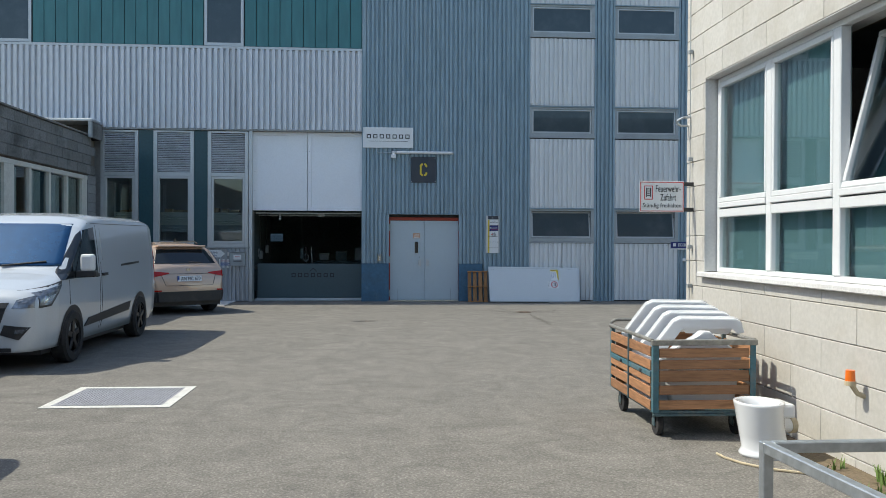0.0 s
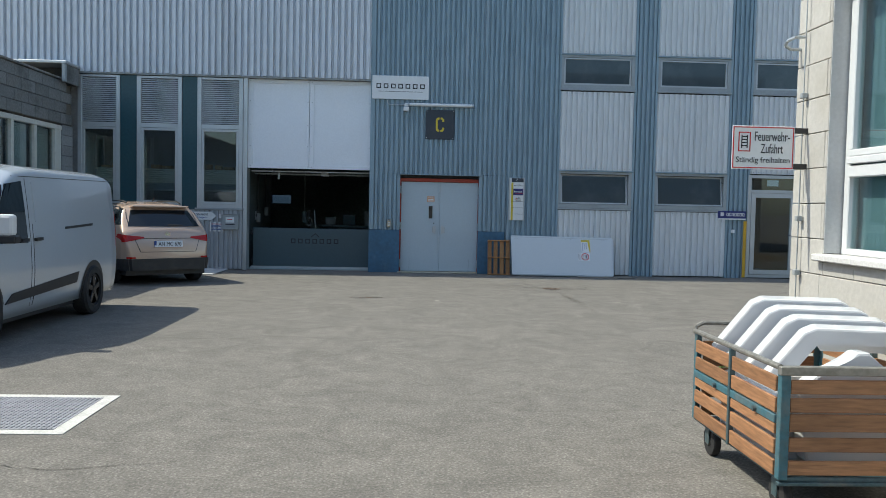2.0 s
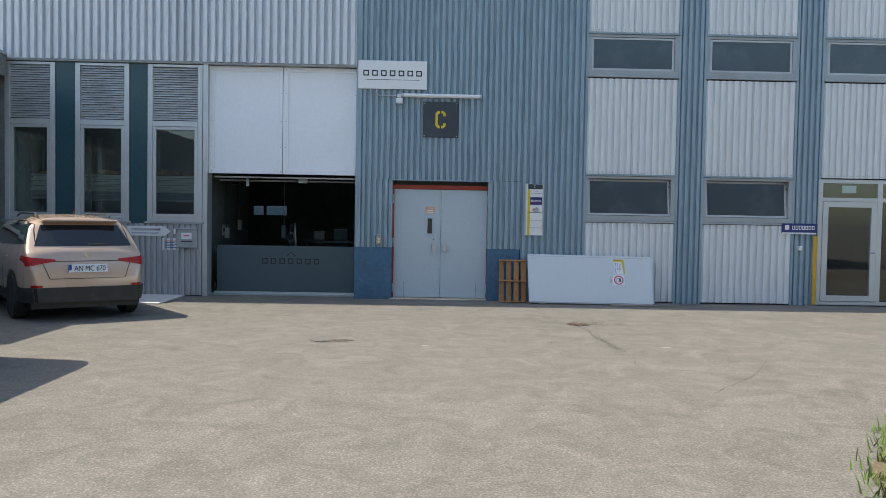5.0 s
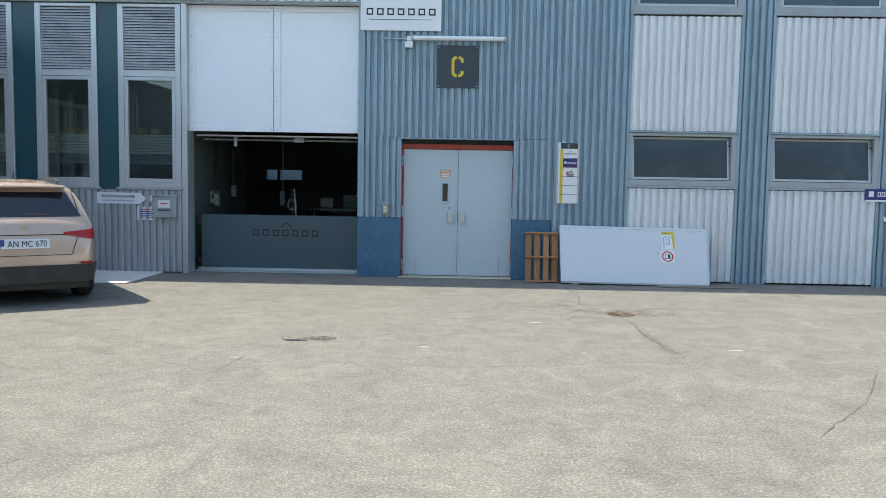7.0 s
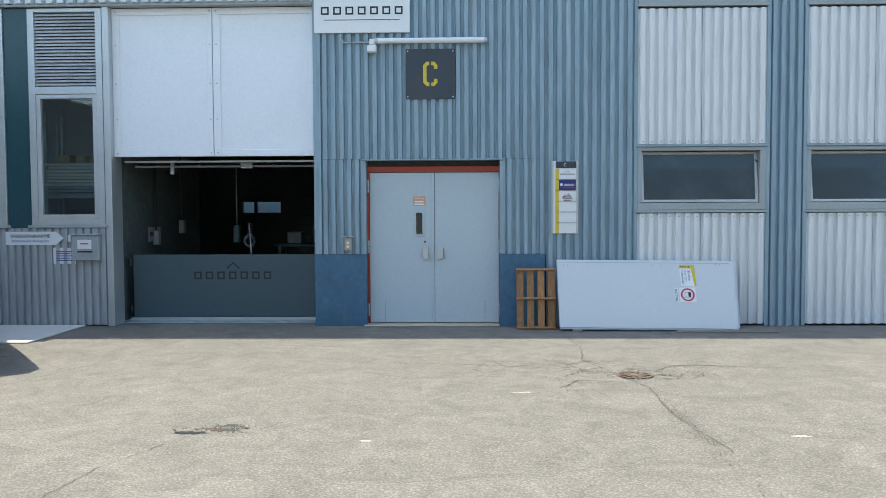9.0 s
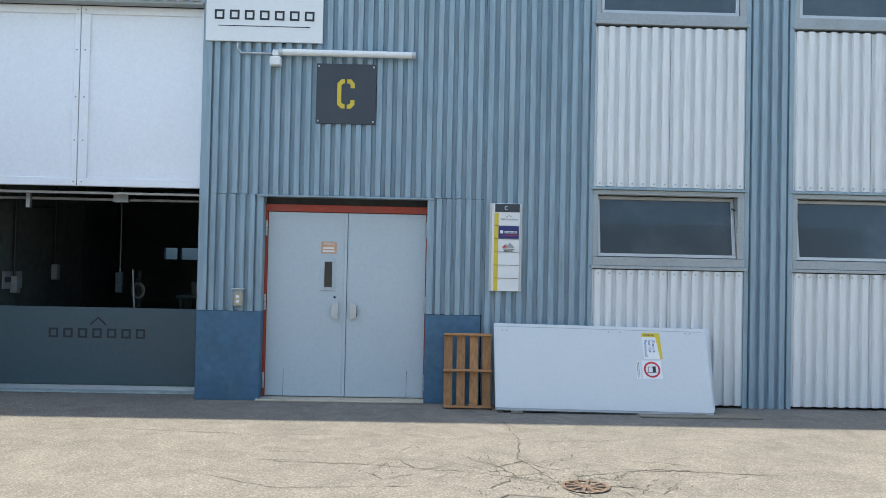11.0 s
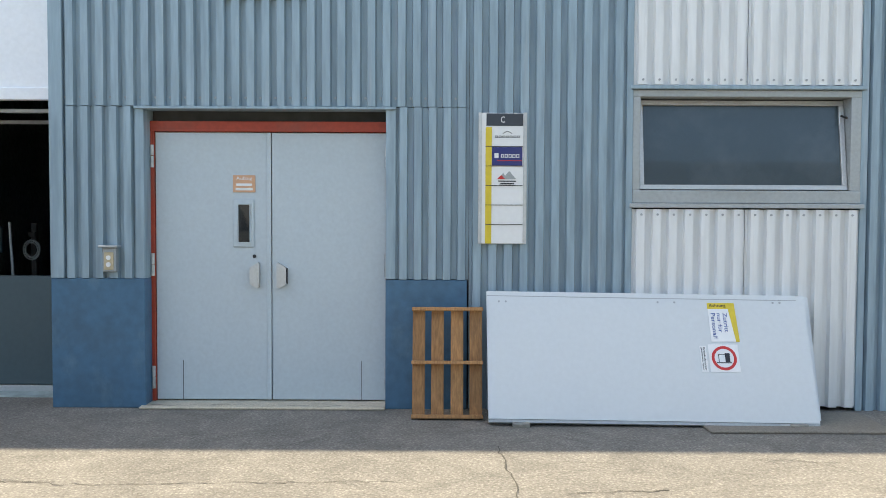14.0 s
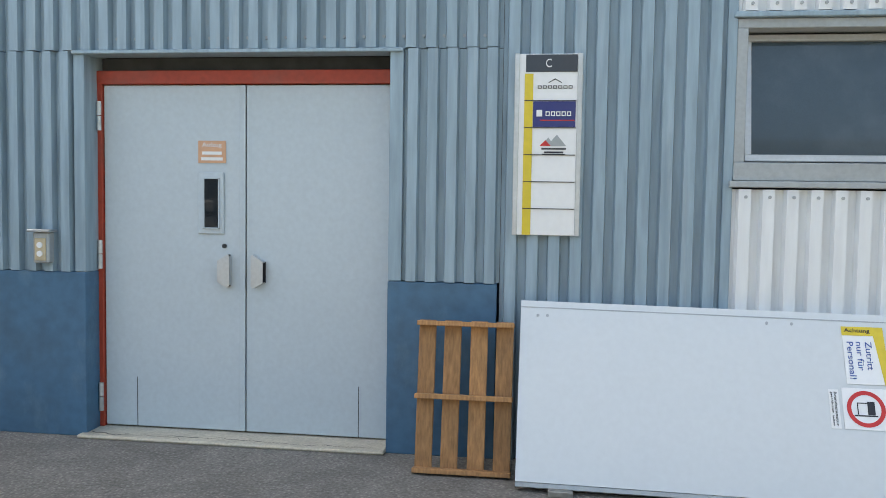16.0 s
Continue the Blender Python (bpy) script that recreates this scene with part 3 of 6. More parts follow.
def strip_window(cx0, z0, z1, pane_z=(0.1, 0.1), open_tilt=True):
    """A wide low casement with its frame, sash, frosted pane and sill."""
    w = thing("window", (cx0 + W / 2, Y, z0), "wide low aluminium casement window with frosted glass", "window", "facade windows", "structure")
    h, a = z1 - z0, W / 2
    bm = box(-a, a, -0.02, 0.235, h - 0.05, h, 0.004)
    box(-a, a, -0.03, 0.235, 0, 0.095, 0.004, bm)
    box(-a, -a + 0.055, -0.02, 0.235, 0.095, h - 0.05, 0.003, bm)
    box(a - 0.075, a, -0.02, 0.235, 0.095, h - 0.05, 0.003, bm)
    part("window_frame", bm, FRAMEGREY, w)
    sash = pose(0, 0.02, 0.1, -8.5 if open_tilt else 0, 0, 0)
    bm = bmesh.new()
    s0, s1, t, top = -a + 0.06, a - 0.08, 0.036, h - 0.155
    for b in ((0.0, t), (top - t, top)):
        box(s0, s1, -0.02, 0.03, b[0], b[1], 0.003, bm, sash)
    for b in ((s0, s0 + t), (s1 - t, s1)):
        box(b[0], b[1], -0.018, 0.03, t, top - t, 0.003, bm, sash)
    part("sash", bm, ALU, w)
    part("pane", box(s0 + t - 0.005, s1 - t + 0.005, 0.0, 0.008, t - 0.005, top - t + 0.005, m=sash), FROST, w, "dark frosted window pane")
    if open_tilt:
        part("stay_arm", rod((s1 - 0.02, 0.0, h - 0.2), (s1 - 0.02, 0.1, h - 0.17), 0.008), BLACKPLASTIC, w)
    part("window_sill", box(-a - 0.02, a + 0.02, -0.055, 0.02, -0.035, -0.002, 0.004), FRAMEGREY, w)
    part("head_trim", box(-a - 0.02, a + 0.02, -0.05, 0.02, h + 0.002, h + 0.03, 0.004), BLUE, w)
    return w


seed_screw = rod((0, -0.006, 0), (0, 0.004, 0), 0.009, n=7)
SCREW = bpy.data.meshes.new("sheet_screw")
seed_screw.to_mesh(SCREW)
seed_screw.free()
SCREW.materials.append(FRAMEGREY)
for i, cx in enumerate(COLS):
    nxt = COLS[i + 1] if i + 1 < len(COLS) else 16.0
    clad(cx + W + 0.05, nxt - 0.05, 0, TOP, Y + 0.02)
    for e in (cx - 0.05, cx + W):
        setting("column_trim", box(e, e + 0.05, Y - 0.022, Y + 0.1, 0, TOP, 0.003), BLUE, "blue folded edge trim", "trim")
    levels = [(0.03, 1.5), (2.415, 4.19), (5.05, 6.78), (7.68, TOP)]
    for k, (z0, z1) in enumerate(levels):
        if k == 0 and i == 2:
            continue
        mid = cx + W * (0.5 + 0.02 * (i % 2))
        clad(cx, mid - 0.004, z0, z1, Y - 0.005, WHITESHEET, 0.128, 0.038, WHITE_LABEL, "spandrel_panel")
        clad(mid + 0.001, cx + W, z0, z1, Y - 0.005, WHITESHEET, 0.128, 0.038, WHITE_LABEL, "spandrel_panel")
    if i < 3:
        for z in (2.45, 5.09) if i == 2 else (1.46, 2.45, 5.09):
            for q in range(14):
                o = new("sheet_screw", SCREW)
                tagged(o, "small dark sheet fixing screw", "screw", "sheet screws", "structure")
                o.location = (cx + 0.064 + q * (W - 0.128) / 13, Y - 0.044, z)
    for k, (z0, z1) in enumerate(((1.545, 2.38), (4.25, 5.01), (6.84, 7.645))):
        if k == 0 and i == 2:
            continue
        strip_window(cx, z0, z1, open_tilt=(k == 0))

for q in range(27):
    o = new("sheet_screw", SCREW)
    tagged(o, "small dark sheet fixing screw", "screw", "sheet screws", "structure")
    o.location = (-0.49 + q * 3.0 / 27, Y - 0.004, 2.31)

# upper band and glazing to the west
clad(-16, -0.602, 4.33, 6.33, Y - 0.03, BANDSHEET, 0.142, 0.085, "silver-white trapezoidal metal band", rib=0.5)
setting("band_flashing", box(-16, -0.602, Y - 0.09, Y - 0.02, 6.332, 6.40, 0.005), ALU, "thin metal flashing above the band", "trim")
setting("band_flashing", box(-16, -0.602, Y - 0.07, Y + 0.06, 4.295, 4.328, 0.004), FRAMEGREY, "metal flashing under the band", "trim")


def glazing(x0, x1, z0, z1):
    g = thing("profile_glazing", (x0, Y, z0), "teal tinted upright glass planks in the upper wall", "window", "upper glazing", "structure")
    n = round((x1 - x0) / 0.28)
    p = (x1 - x0) / n
    for i in range(n):
        part("glass_plank", box(i * p + 0.006, (i + 1) * p - 0.006, 0.0, 0.04, 0, z1 - z0, 0.006), TEALGLASS, g)
    return g


def tall_window(x0, x1, z0, z1, name="window"):
    w = thing(name, (x0, Y, z0), "tall aluminium framed upper window", "window", "upper windows", "structure")
    a, h = x1 - x0, z1 - z0
    bm = box(0, 0.07, -0.02, 0.05, 0, h, 0.004)
    box(a - 0.07, a, -0.02, 0.05, 0, h, 0.004, bm)
    box(0.07, a - 0.07, -0.02, 0.05, 0, 0.08, 0.004, bm)
    box(0.07, a - 0.07, -0.02, 0.05, h - 0.08, h, 0.004, bm)
    part("window_frame", bm, ALU, w)
    part("pane", box(0.07, a - 0.07, 0.01, 0.02, 0.08, h - 0.08), FROST, w)


for x0, x1 in ((-8.72, -4.56), (-3.55, -0.61), (-13.9, -9.7)):
    glazing(x0, x1, 6.42, 9.2)
for x0, x1 in ((-4.54, -3.57), (-9.68, -8.74)):
    tall_window(x0, x1, 6.42, 9.2)

# bays with louvres and windows
for k, (x0, x1) in enumerate(((-7.07, -6.15), (-5.78, -4.79), (-4.45, -3.44))):
    w = thing("window_bay", (x0, Y, 1.34), "tall narrow aluminium window with a ventilation louvre above", "window", "bay windows", "structure")
    a, h = x1 - x0, 4.28 - 1.34
    bm = box(0, 0.09, -0.03, 0.08, 0.04, h, 0.004)
    box(a - 0.09, a, -0.03, 0.08, 0.04, h, 0.004, bm)
    for z0, z1 in ((0.04, 0.12), (1.80, 1.90), (h - 0.05, h)):
        box(0.09, a - 0.09, -0.03, 0.08, z0, z1, 0.004, bm)
    part("window_frame", bm, ALU, w)
    bm = box(0.092, 0.15, -0.018, 0.05, 0.122, 1.798, 0.004)
    box(a - 0.15, a - 0.092, -0.018, 0.05, 0.122, 1.798, 0.004, bm)
    box(0.15, a - 0.15, -0.018, 0.05, 0.122, 0.18, 0.004, bm)
    box(0.15, a - 0.15, -0.018, 0.05, 1.74, 1.798, 0.004, bm)
    sash = part("sash", bm, ALU, w)
    part("pane", box(0.145, a - 0.145, 0.02, 0.028, 0.175, 1.745), GLASS, sash)
    for i in range(22):
        z = 1.915 + i * (h - 1.97) / 22
        part("slat", box(0.085, a - 0.085, -0.026, 0.026, -0.004, 0.004, m=pose(0, 0.005, z + 0.02, 38, 0, 0)), LOUVRE, w)
    part("louvre_backing", box(0.085, a - 0.085, 0.05, 0.06, 1.9, h - 0.05), DARKIN, w)
    part("window_sill", box(-0.04, a + 0.04, -0.06, 0.03, 0.0, 0.04, 0.005), FRAMEGREY, w)
for x0, x1 in ((-6.15, -5.78), (-4.79, -4.45)):
    setting("teal_panel", box(x0 + 0.004, x1 - 0.004, Y - 0.005, Y + 0.1, 1.34, 4.29, 0.004), TEAL, "dark teal infill panel between the bay windows", "cladding")
clad(-7.1, -3.42, 0.02, 1.335, Y, GREYSHEET, 0.105, 0.036, "grey ribbed metal plinth cladding", rib=0.5)
setting("gate_post", box(-3.43, -3.34, Y - 0.04, Y + 0.3, 0, 4.3, 0.005), ALU, "metal post beside the gate", "trim")
setting("bay_store_wall", box(-7.0, -3.5, 23.2, 23.3, 0.012, 4.3), STOREPAINT, "dim wall behind the bay windows")


def store_rack(x, seed):
    """Steel shelf with boards of timber and boxes on its decks, added for reflection-like pale slats in the panes."""
    rnd = random.Random(seed)
    r = thing("store_rack", (x, 22.2, 0.012), "added grey steel store rack with half-full shelves", "rack", "store racks")
    for px in (-0.55, 0.55):
        for py in (-0.25, 0.25):
            part("upright", box(px - 0.02, px + 0.02, py - 0.02, py + 0.02, 0, 3.0, 0.003), GALV, r)
    for z in (0.9, 1.75):
        part("shelf", box(-0.57, 0.57, -0.28, 0.28, z, z + 0.03, 0.003), GALV, r)
    for k in range(10):
        b = thing("timber_board", (x, 21.95, 1.794 + 0.048 * k), "pale timber board added on the rack for the slats in the panes", "board", "stacked boards")
        part("board", box(-0.56 + 0.02 * (k % 3), 0.55 - 0.015 * (k % 2), -0.02 - 0.02 * (k % 2), 0.3, 0, 0.036, 0.003), OLDWHITE if k > 2 else STOREPAINT, b)
    at = -0.45
    for _ in range(3):
        w, hh = rnd.uniform(0.1, 0.25), rnd.uniform(0.03, 0.12)
        c = thing("carton", (x + at, 21.97, 2.274), "added small carton lying on the stacked boards", "box", "store cartons")
        part("body", box(0, w, 0.02, 0.24, 0, hh, 0.006), CARDBOARD, c)
        part("tape", box(w * 0.4, w * 0.6, 0.017, 0.243, hh * 0.2, hh + 0.002), BEIGE, c)
        at += w + rnd.uniform(0.02, 0.15)


for k, x in enumerate((-4.12, -5.29, -6.43)):
    store_rack(x, 500 + k)

# gate: white panels above, steel flood gate below
gate = thing("gate_panel", (-3.34, Y + 0.09, 2.3), "white insulated panels filling the upper part of the gate", "gate", kind="structure")
for x0, x1 in ((0, 1.36), (1.37, 2.75)):
    leaf = part("panel", box(x0, x1, 0, 0.05, 0, 1.99, 0.004), PANELWHITE, gate)
    bm = box(x0, x1, -0.022, -0.0005, 0, 0.09, 0.004)
    box(x0, x1, -0.022, -0.0005, 1.90, 1.99, 0.004, bm)
    box(x0, x0 + 0.1, -0.022, -0.0005, 0.09, 1.90, 0.004, bm)
    box(x1 - 0.06, x1, -0.022, -0.0005, 0.09, 1.90, 0.004, bm)
    part("panel_frame", bm, PANELWHITE, leaf)
    for sx in (x0 + 0.05, x1 - 0.03):
        for sz in (0.045, 0.5, 0.98, 1.5, 1.945):
            part("screw", rod((sx, -0.028, sz), (sx, -0.02, sz), 0.009, n=8), FRAMEGREY, leaf)
low = thing("flood_gate", (-3.29, 21.62, 0.06), "low dark grey steel barrier with a mark, closing the gate opening", "gate")
part("leaf", box(0, 2.79, 0, 0.05, 0, 0.885, 0.006), GATEGREY, low)
marks([0.105] * 7, 0.06, 0.11, 1.42, -0.001, 0.59, 0.004, INK, low)
bm = bmesh.new()
prism([(1.34, 0.70), (1.43, 0.78), (1.52, 0.70), (1.52, 0.675), (1.43, 0.755), (1.34, 0.675)], -0.005, -0.001, bm)
part("roof_mark", bm, INK, low)
part("bottom_rail", box(-0.05, 2.81, -0.02, 0.06, -0.06, -0.004, 0.004), ALU, low)
for z in (0.12, 0.78):
    part("hinge", rod((-0.03, -0.01, z - 0.05), (-0.03, -0.01, z + 0.05), 0.022), BLACKPLASTIC, low)
track = thing("gate_track", (-3.3, Y + 0.2, 2.26), "pale steel door track under the gate lintel", "rail")
part("rail", box(0, 2.7, 0.1, 0.14, -0.03, 0.0, 0.004), ALU, track)
part("rail", box(0.02, 2.7, 0.42, 0.46, -0.08, -0.05, 0.004), FRAMEGREY, track)
part("bracket", box(1.55, 1.72, 0.35, 0.4, -0.1, 0.0, 0.004), GALV, track)
part("bracket", box(0.55, 0.6, 0.35, 0.4, -0.18, 0.0, 0.004), GALV, track)

# hall contents
pullswitch = thing("pull_switch", (-2.35, 23.6, 1.2), "grey hanging control box on a cable", "switch")
part("cable", rod((0, 0, 0.1), (0, 0, 3.1), 0.007), FRAMEGREY, pullswitch)
part("control_box", box(-0.05, 0.05, -0.04, 0.04, -0.16, 0.12, 0.01), CARTSTEEL, pullswitch)
hose = thing("hose_reel", (-2.9, 24.2, 1.05), "coiled pale hose on a wall hook", "hose")
bm = bmesh.new()
for r in (0.07, 0.09):
    tube([(0.6 + r * math.cos(a), 0, r * math.sin(a) * 1.2) for a in (i * math.tau / 18 for i in range(19))], 0.012, bm, 6)
part("coil", bm, FRAMEGREY, hose)
part("stand", box(0.57, 0.63, 0.045, 0.1, -1.038, 0.3, 0.006), BLACKPLASTIC, hose)
part("hook", box(0.56, 0.64, 0, 0.04, 0.14, 0.2, 0.008), BLACKPLASTIC, hose)
broom = thing("broom", (-1.95, 23.2, 0.012), "broom with a pale handle leaning in the hall", "broom")
part("handle", rod((0, 0, 0.05), (-0.12, 0.1, 1.35), 0.014), ALU, broom)
part("head", box(-0.15, 0.15, -0.03, 0.03, 0, 0.07, 0.01), BLACKPLASTIC, broom)
notice = thing("wall_notice", (-3.41, 22.75, 1.1), "pale notice on the inner gate wall", "sign")
part("board", box(0, 0.008, -0.25, 0.25, 0, 0.22, 0.002), GREYSHEET, notice)
part("mark", box(0.009, 0.012, -0.2, 0.2, 0.08, 0.15, 0.001), SIGNDARK, notice)

conduit = thing("wall_conduit", (-3.41, 22.4, 0.012), "dark conduits and switch boxes on the hall partition", "conduit")
for y, z in ((0.35, 2.3), (1.5, 3.4)):
    part("pipe", rod((0.03, y, 1.2), (0.03, y, z), 0.014), BLACKPLASTIC, conduit)
part("pipe", tube([(0.03, -0.3, 2.24), (0.03, 0.1, 2.2), (0.03, 0.35, 2.28), (0.03, 0.8, 2.16), (0.03, 1.5, 2.2)], 0.012), BLACKPLASTIC, conduit)
for y, z in ((0.35, 1.15), (1.5, 1.3)):
    part("switch_box", box(0.0, 0.09, y - 0.05, y + 0.05, z - 0.12, z + 0.1, 0.01), FRAMEGREY, conduit)
bench = thing("workbench", (-1.35, 26.2, 0.012), "dark workbench at the side of the hall", "bench")
part("top", box(-0.9, 0.85, -0.35, 0.35, 0.86, 0.92, 0.006), CARTSTEEL, bench)
for x in (-0.85, 0.78):
    for y in (-0.3, 0.28):
        part("leg", box(x, x + 0.06, y, y + 0.06, 0, 0.859, 0.004), CARTSTEEL, bench)
for k, (x, w, hh) in enumerate(((-0.7, 0.28, 0.22), (-0.2, 0.35, 0.3), (0.4, 0.22, 0.4))):
    c = thing("crate", (-1.35 + x, 26.2, 0.934), "grey crate on the workbench", "crate", "bench crates")
    part("body", box(0, w, -0.15, 0.15, 0, hh, 0.01), (FRAMEGREY, CARTSTEEL, FRAMEGREY)[k], c)
    part("rim", box(-0.008, w + 0.008, -0.158, 0.158, hh - 0.04, hh - 0.02, 0.003), FRAMEGREY, c)
farwin = thing("hall_window", (-5.01, 36.05, 1.53), "small far window at the back of the hall", "window", kind="structure")
part("pane", box(-0.61, -0.23, 0, 0.01, 0, 0.33), FARGLASS, farwin)
part("pane", box(-0.15, 0.61, 0, 0.01, 0, 0.33), FARGLASS, farwin)

# ---- lift doors ----
lift = thing("lift_door", (0.09, Y + 0.13, 0.0), "pale grey steel double lift doors in a red frame", "door", kind="structure")
bm = box(0.0, 0.032, -0.02, 0.12, 0.022, 2.12, 0.003)
box(1.79, 1.82, -0.02, 0.12, 0.022, 2.12, 0.003, bm)
box(0.0, 1.82, -0.025, 0.12, 2.072, 2.15, 0.003, bm)
part("door_frame", bm, REDPAINT, lift, "red oxide painted steel frame")
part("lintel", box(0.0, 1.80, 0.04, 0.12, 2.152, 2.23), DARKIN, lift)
for name, x0, x1 in (("left", 0.035, 0.912), ("right", 0.918, 1.787)):
    leaf = part("door_leaf", box(x0, x1, 0.0, 0.05, 0.03, 2.068, 0.004), DOORGREY, lift)
    e = x0 + 0.20 if name == "left" else x1 - 0.19
    part("seam", box(e, e + 0.004, -0.0015, 0.004, 0.03, 0.33), INK, leaf)
    hx = x1 - 0.125 if name == "left" else x0 + 0.085
    s = 1 if name == "left" else -1
    at = pose(hx, 0, 0.90) @ Matrix.Diagonal((s, 1, 1, 1))
    # folded plate grip that stands off the leaf, open on its outer side
    bm = prism([(-0.03, 0.145), (0.035, 0.185), (0.042, 0.175), (0.042, 0.0), (0.03, -0.012), (-0.03, 0.02)], -0.046, -0.042, m=at)
    box(0.036, 0.042, -0.042, 0.0, 0.005, 0.172, 0.001, bm, at)
    prism([(-0.03, 0.145), (0.035, 0.185), (0.035, 0.18), (-0.03, 0.14)], -0.042, 0.0, bm, at)
    prism([(-0.03, 0.02), (0.03, -0.012), (0.03, -0.008), (-0.03, 0.024)], -0.042, 0.0, bm, at)
    bmesh.ops.recalc_face_normals(bm, faces=bm.faces[:])
    grip = part("handle", bm, ALU, leaf, "worn folded metal grip")
    # Flat black plate on the leaf paints the shade inside the grip.
    part("grip_shade", prism([(-0.034, 0.02), (0.034, -0.01), (0.034, 0.18), (-0.034, 0.142)], -0.003, -0.0005, m=at), INK, grip)
part("meeting_strip", box(0.882, 0.915, -0.010, -0.001, 0.032, 2.065, 0.003), DOORGREY, lift)
for z in (0.12, 0.98, 1.80):
    for x in (0.02, 1.79):
        part("hinge", rod((x, -0.03, z), (x, -0.03, z + 0.085), 0.014), GALV, lift)
        part("hinge", rod((x, -0.03, z + 0.09), (x, -0.03, z + 0.17), 0.014), ALU, lift)
glaze = part("viewing_window", box(0.625, 0.785, -0.012, -0.001, 1.20, 1.56, 0.004), DOORGREY, lift)
bm = box(0.66, 0.668, -0.022, -0.011, 1.23, 1.53, 0.002)
box(0.752, 0.76, -0.022, -0.011, 1.23, 1.53, 0.002, bm)
box(0.66, 0.76, -0.022, -0.011, 1.522, 1.53, 0.002, bm)
box(0.66, 0.76, -0.022, -0.011, 1.23, 1.238, 0.002, bm)
part("bead", bm, DOORGREY, glaze)
part("pane", box(0.668, 0.752, -0.016, -0.0125, 1.238, 1.522), DARKGLASS, glaze)
part("keyhole", rod((0.785, -0.008, 1.13), (0.785, 0.0, 1.13), 0.014), INK, lift)
plate = thing("lift_notice", (0.09 + 0.71, Y + 0.128, 1.68), "small peach enamel notice on the lift door", "sign")
part("board", box(-0.085, 0.085, -0.004, -0.0005, -0.065, 0.065, 0.001), PEACH, plate)
lettering("lettering", "Aufzug", 0.12, 0.032, Matrix.Translation((0, -0.006, 0.038)), SIGNWHITE, plate)
bm = box(-0.06, 0.06, -0.006, -0.004, -0.016, 0.002)
box(-0.065, 0.065, -0.006, -0.004, -0.05, -0.032, bm=bm)
part("bars", bm, SIGNWHITE, plate)
step = setting("threshold", box(0.06, 1.885, Y - 0.09, Y + 0.26, 0, 0.021, 0.008), THRESH, "worn cracked concrete threshold of the lift", "threshold")

for k, pts in enumerate(([(0.1, 21.12), (0.3, 21.07), (0.55, 21.10), (0.75, 21.04)], [(0.3, 21.07), (0.42, 21.14)], [(0.55, 21.1), (0.9, 21.11), (1.4, 21.07), (1.85, 21.1)])):
    crk = part("crack", crack_line(pts, 0.004, 900 + k), INK, step)
    crk.location.z = 0.019

intercom = thing("call_station", (-0.145, Y - 0.043, 1.0), "small grey lift call box with two round buttons", "switch")
part("housing", box(-0.05, 0.05, -0.05, 0.01, 0.02, 0.2, 0.008), FRAMEGREY, intercom)
part("face", box(-0.035, 0.035, -0.056, -0.05, 0.035, 0.165, 0.004), BEIGE, intercom)
for z in (0.075, 0.125):
    part("button", rod((0, -0.064, z), (0, -0.055, z), 0.017, n=14), SIGNWHITE, intercom)
part("hood", box(-0.07, 0.07, -0.075, 0.01, 0.2, 0.215, 0.003), GALV, intercom)

# ---- signs and lamp on the facade ----
brand = thing("fascia_sign", (0.065, Y - 0.043, 4.165), "white company sign board with dark plain mark", "sign")
part("board", box(-0.635, 0.635, -0.03, 0, -0.26, 0.26, 0.004), SIGNWHITE, brand)
marks([0.105] * 7, 0.058, 0.105, 0, -0.0305, 0.03, 0.003, INK, brand)
part("line", box(-0.5, 0.5, -0.033, -0.0305, -0.095, -0.087), INK, brand)
csign = thing("letter_sign", (0.967, Y - 0.043, 3.36), "square anthracite sign with a yellow letter C", "sign")
part("board", box(-0.325, 0.325, -0.012, 0, -0.33, 0.33, 0.003), SIGNDARK, csign)
C = pose(0, -0.0165, 0)
bm = bmesh.new()
for side in (1, -1):
    prism([(-0.095, 0.02 * side), (-0.05, 0.02 * side), (-0.05, 0.095 * side), (-0.025, 0.115 * side), (-0.012, 0.115 * side), (-0.012, 0.16 * side), (-0.05, 0.16 * side), (-0.095, 0.115 * side)], 0, 0.004, bm, C)
    prism([(0.012, 0.115 * side), (0.035, 0.115 * side), (0.05, 0.1 * side), (0.05, 0.065 * side), (0.095, 0.065 * side), (0.095, 0.115 * side), (0.055, 0.16 * side), (0.012, 0.16 * side)], 0, 0.004, bm, C)
box(-0.095, -0.05, -0.0165, -0.0125, -0.02, 0.02, bm=bm)
part("letter", bm, YELLOW, csign)
for x in (-0.3, 0.3):
    for z in (-0.3, 0.3):
        part("screw", rod((x, -0.017, z), (x, -0.012, z), 0.01, n=8), ALU, csign)
tubelamp = thing("tube_lamp", (0.97, Y - 0.043, 3.79), "long white tubular wall lamp above the lift door", "lamp")
bm = rod((-0.69, -0.06, 0), (0.71, -0.06, 0), 0.036, n=14)
part("tube", bm, SIGNWHITE, tubelamp, smooth=False)
for x in (-0.71, 0.73):
    part("end_cap", rod((x - 0.02, -0.06, 0), (x + 0.02, -0.06, 0), 0.038, n=14), ALU, tubelamp)
for x in (-0.5, 0.5):
    part("bracket", box(x - 0.02, x + 0.02, -0.05, 0, -0.02, 0.02, 0.003), ALU, tubelamp)
sensor = thing("presence_detector", (0.2, Y - 0.043, 3.69), "small white detector with cable conduit", "sensor")
part("housing", box(-0.06, 0.06, -0.09, 0, -0.05, 0.05, 0.012), SIGNWHITE, sensor)
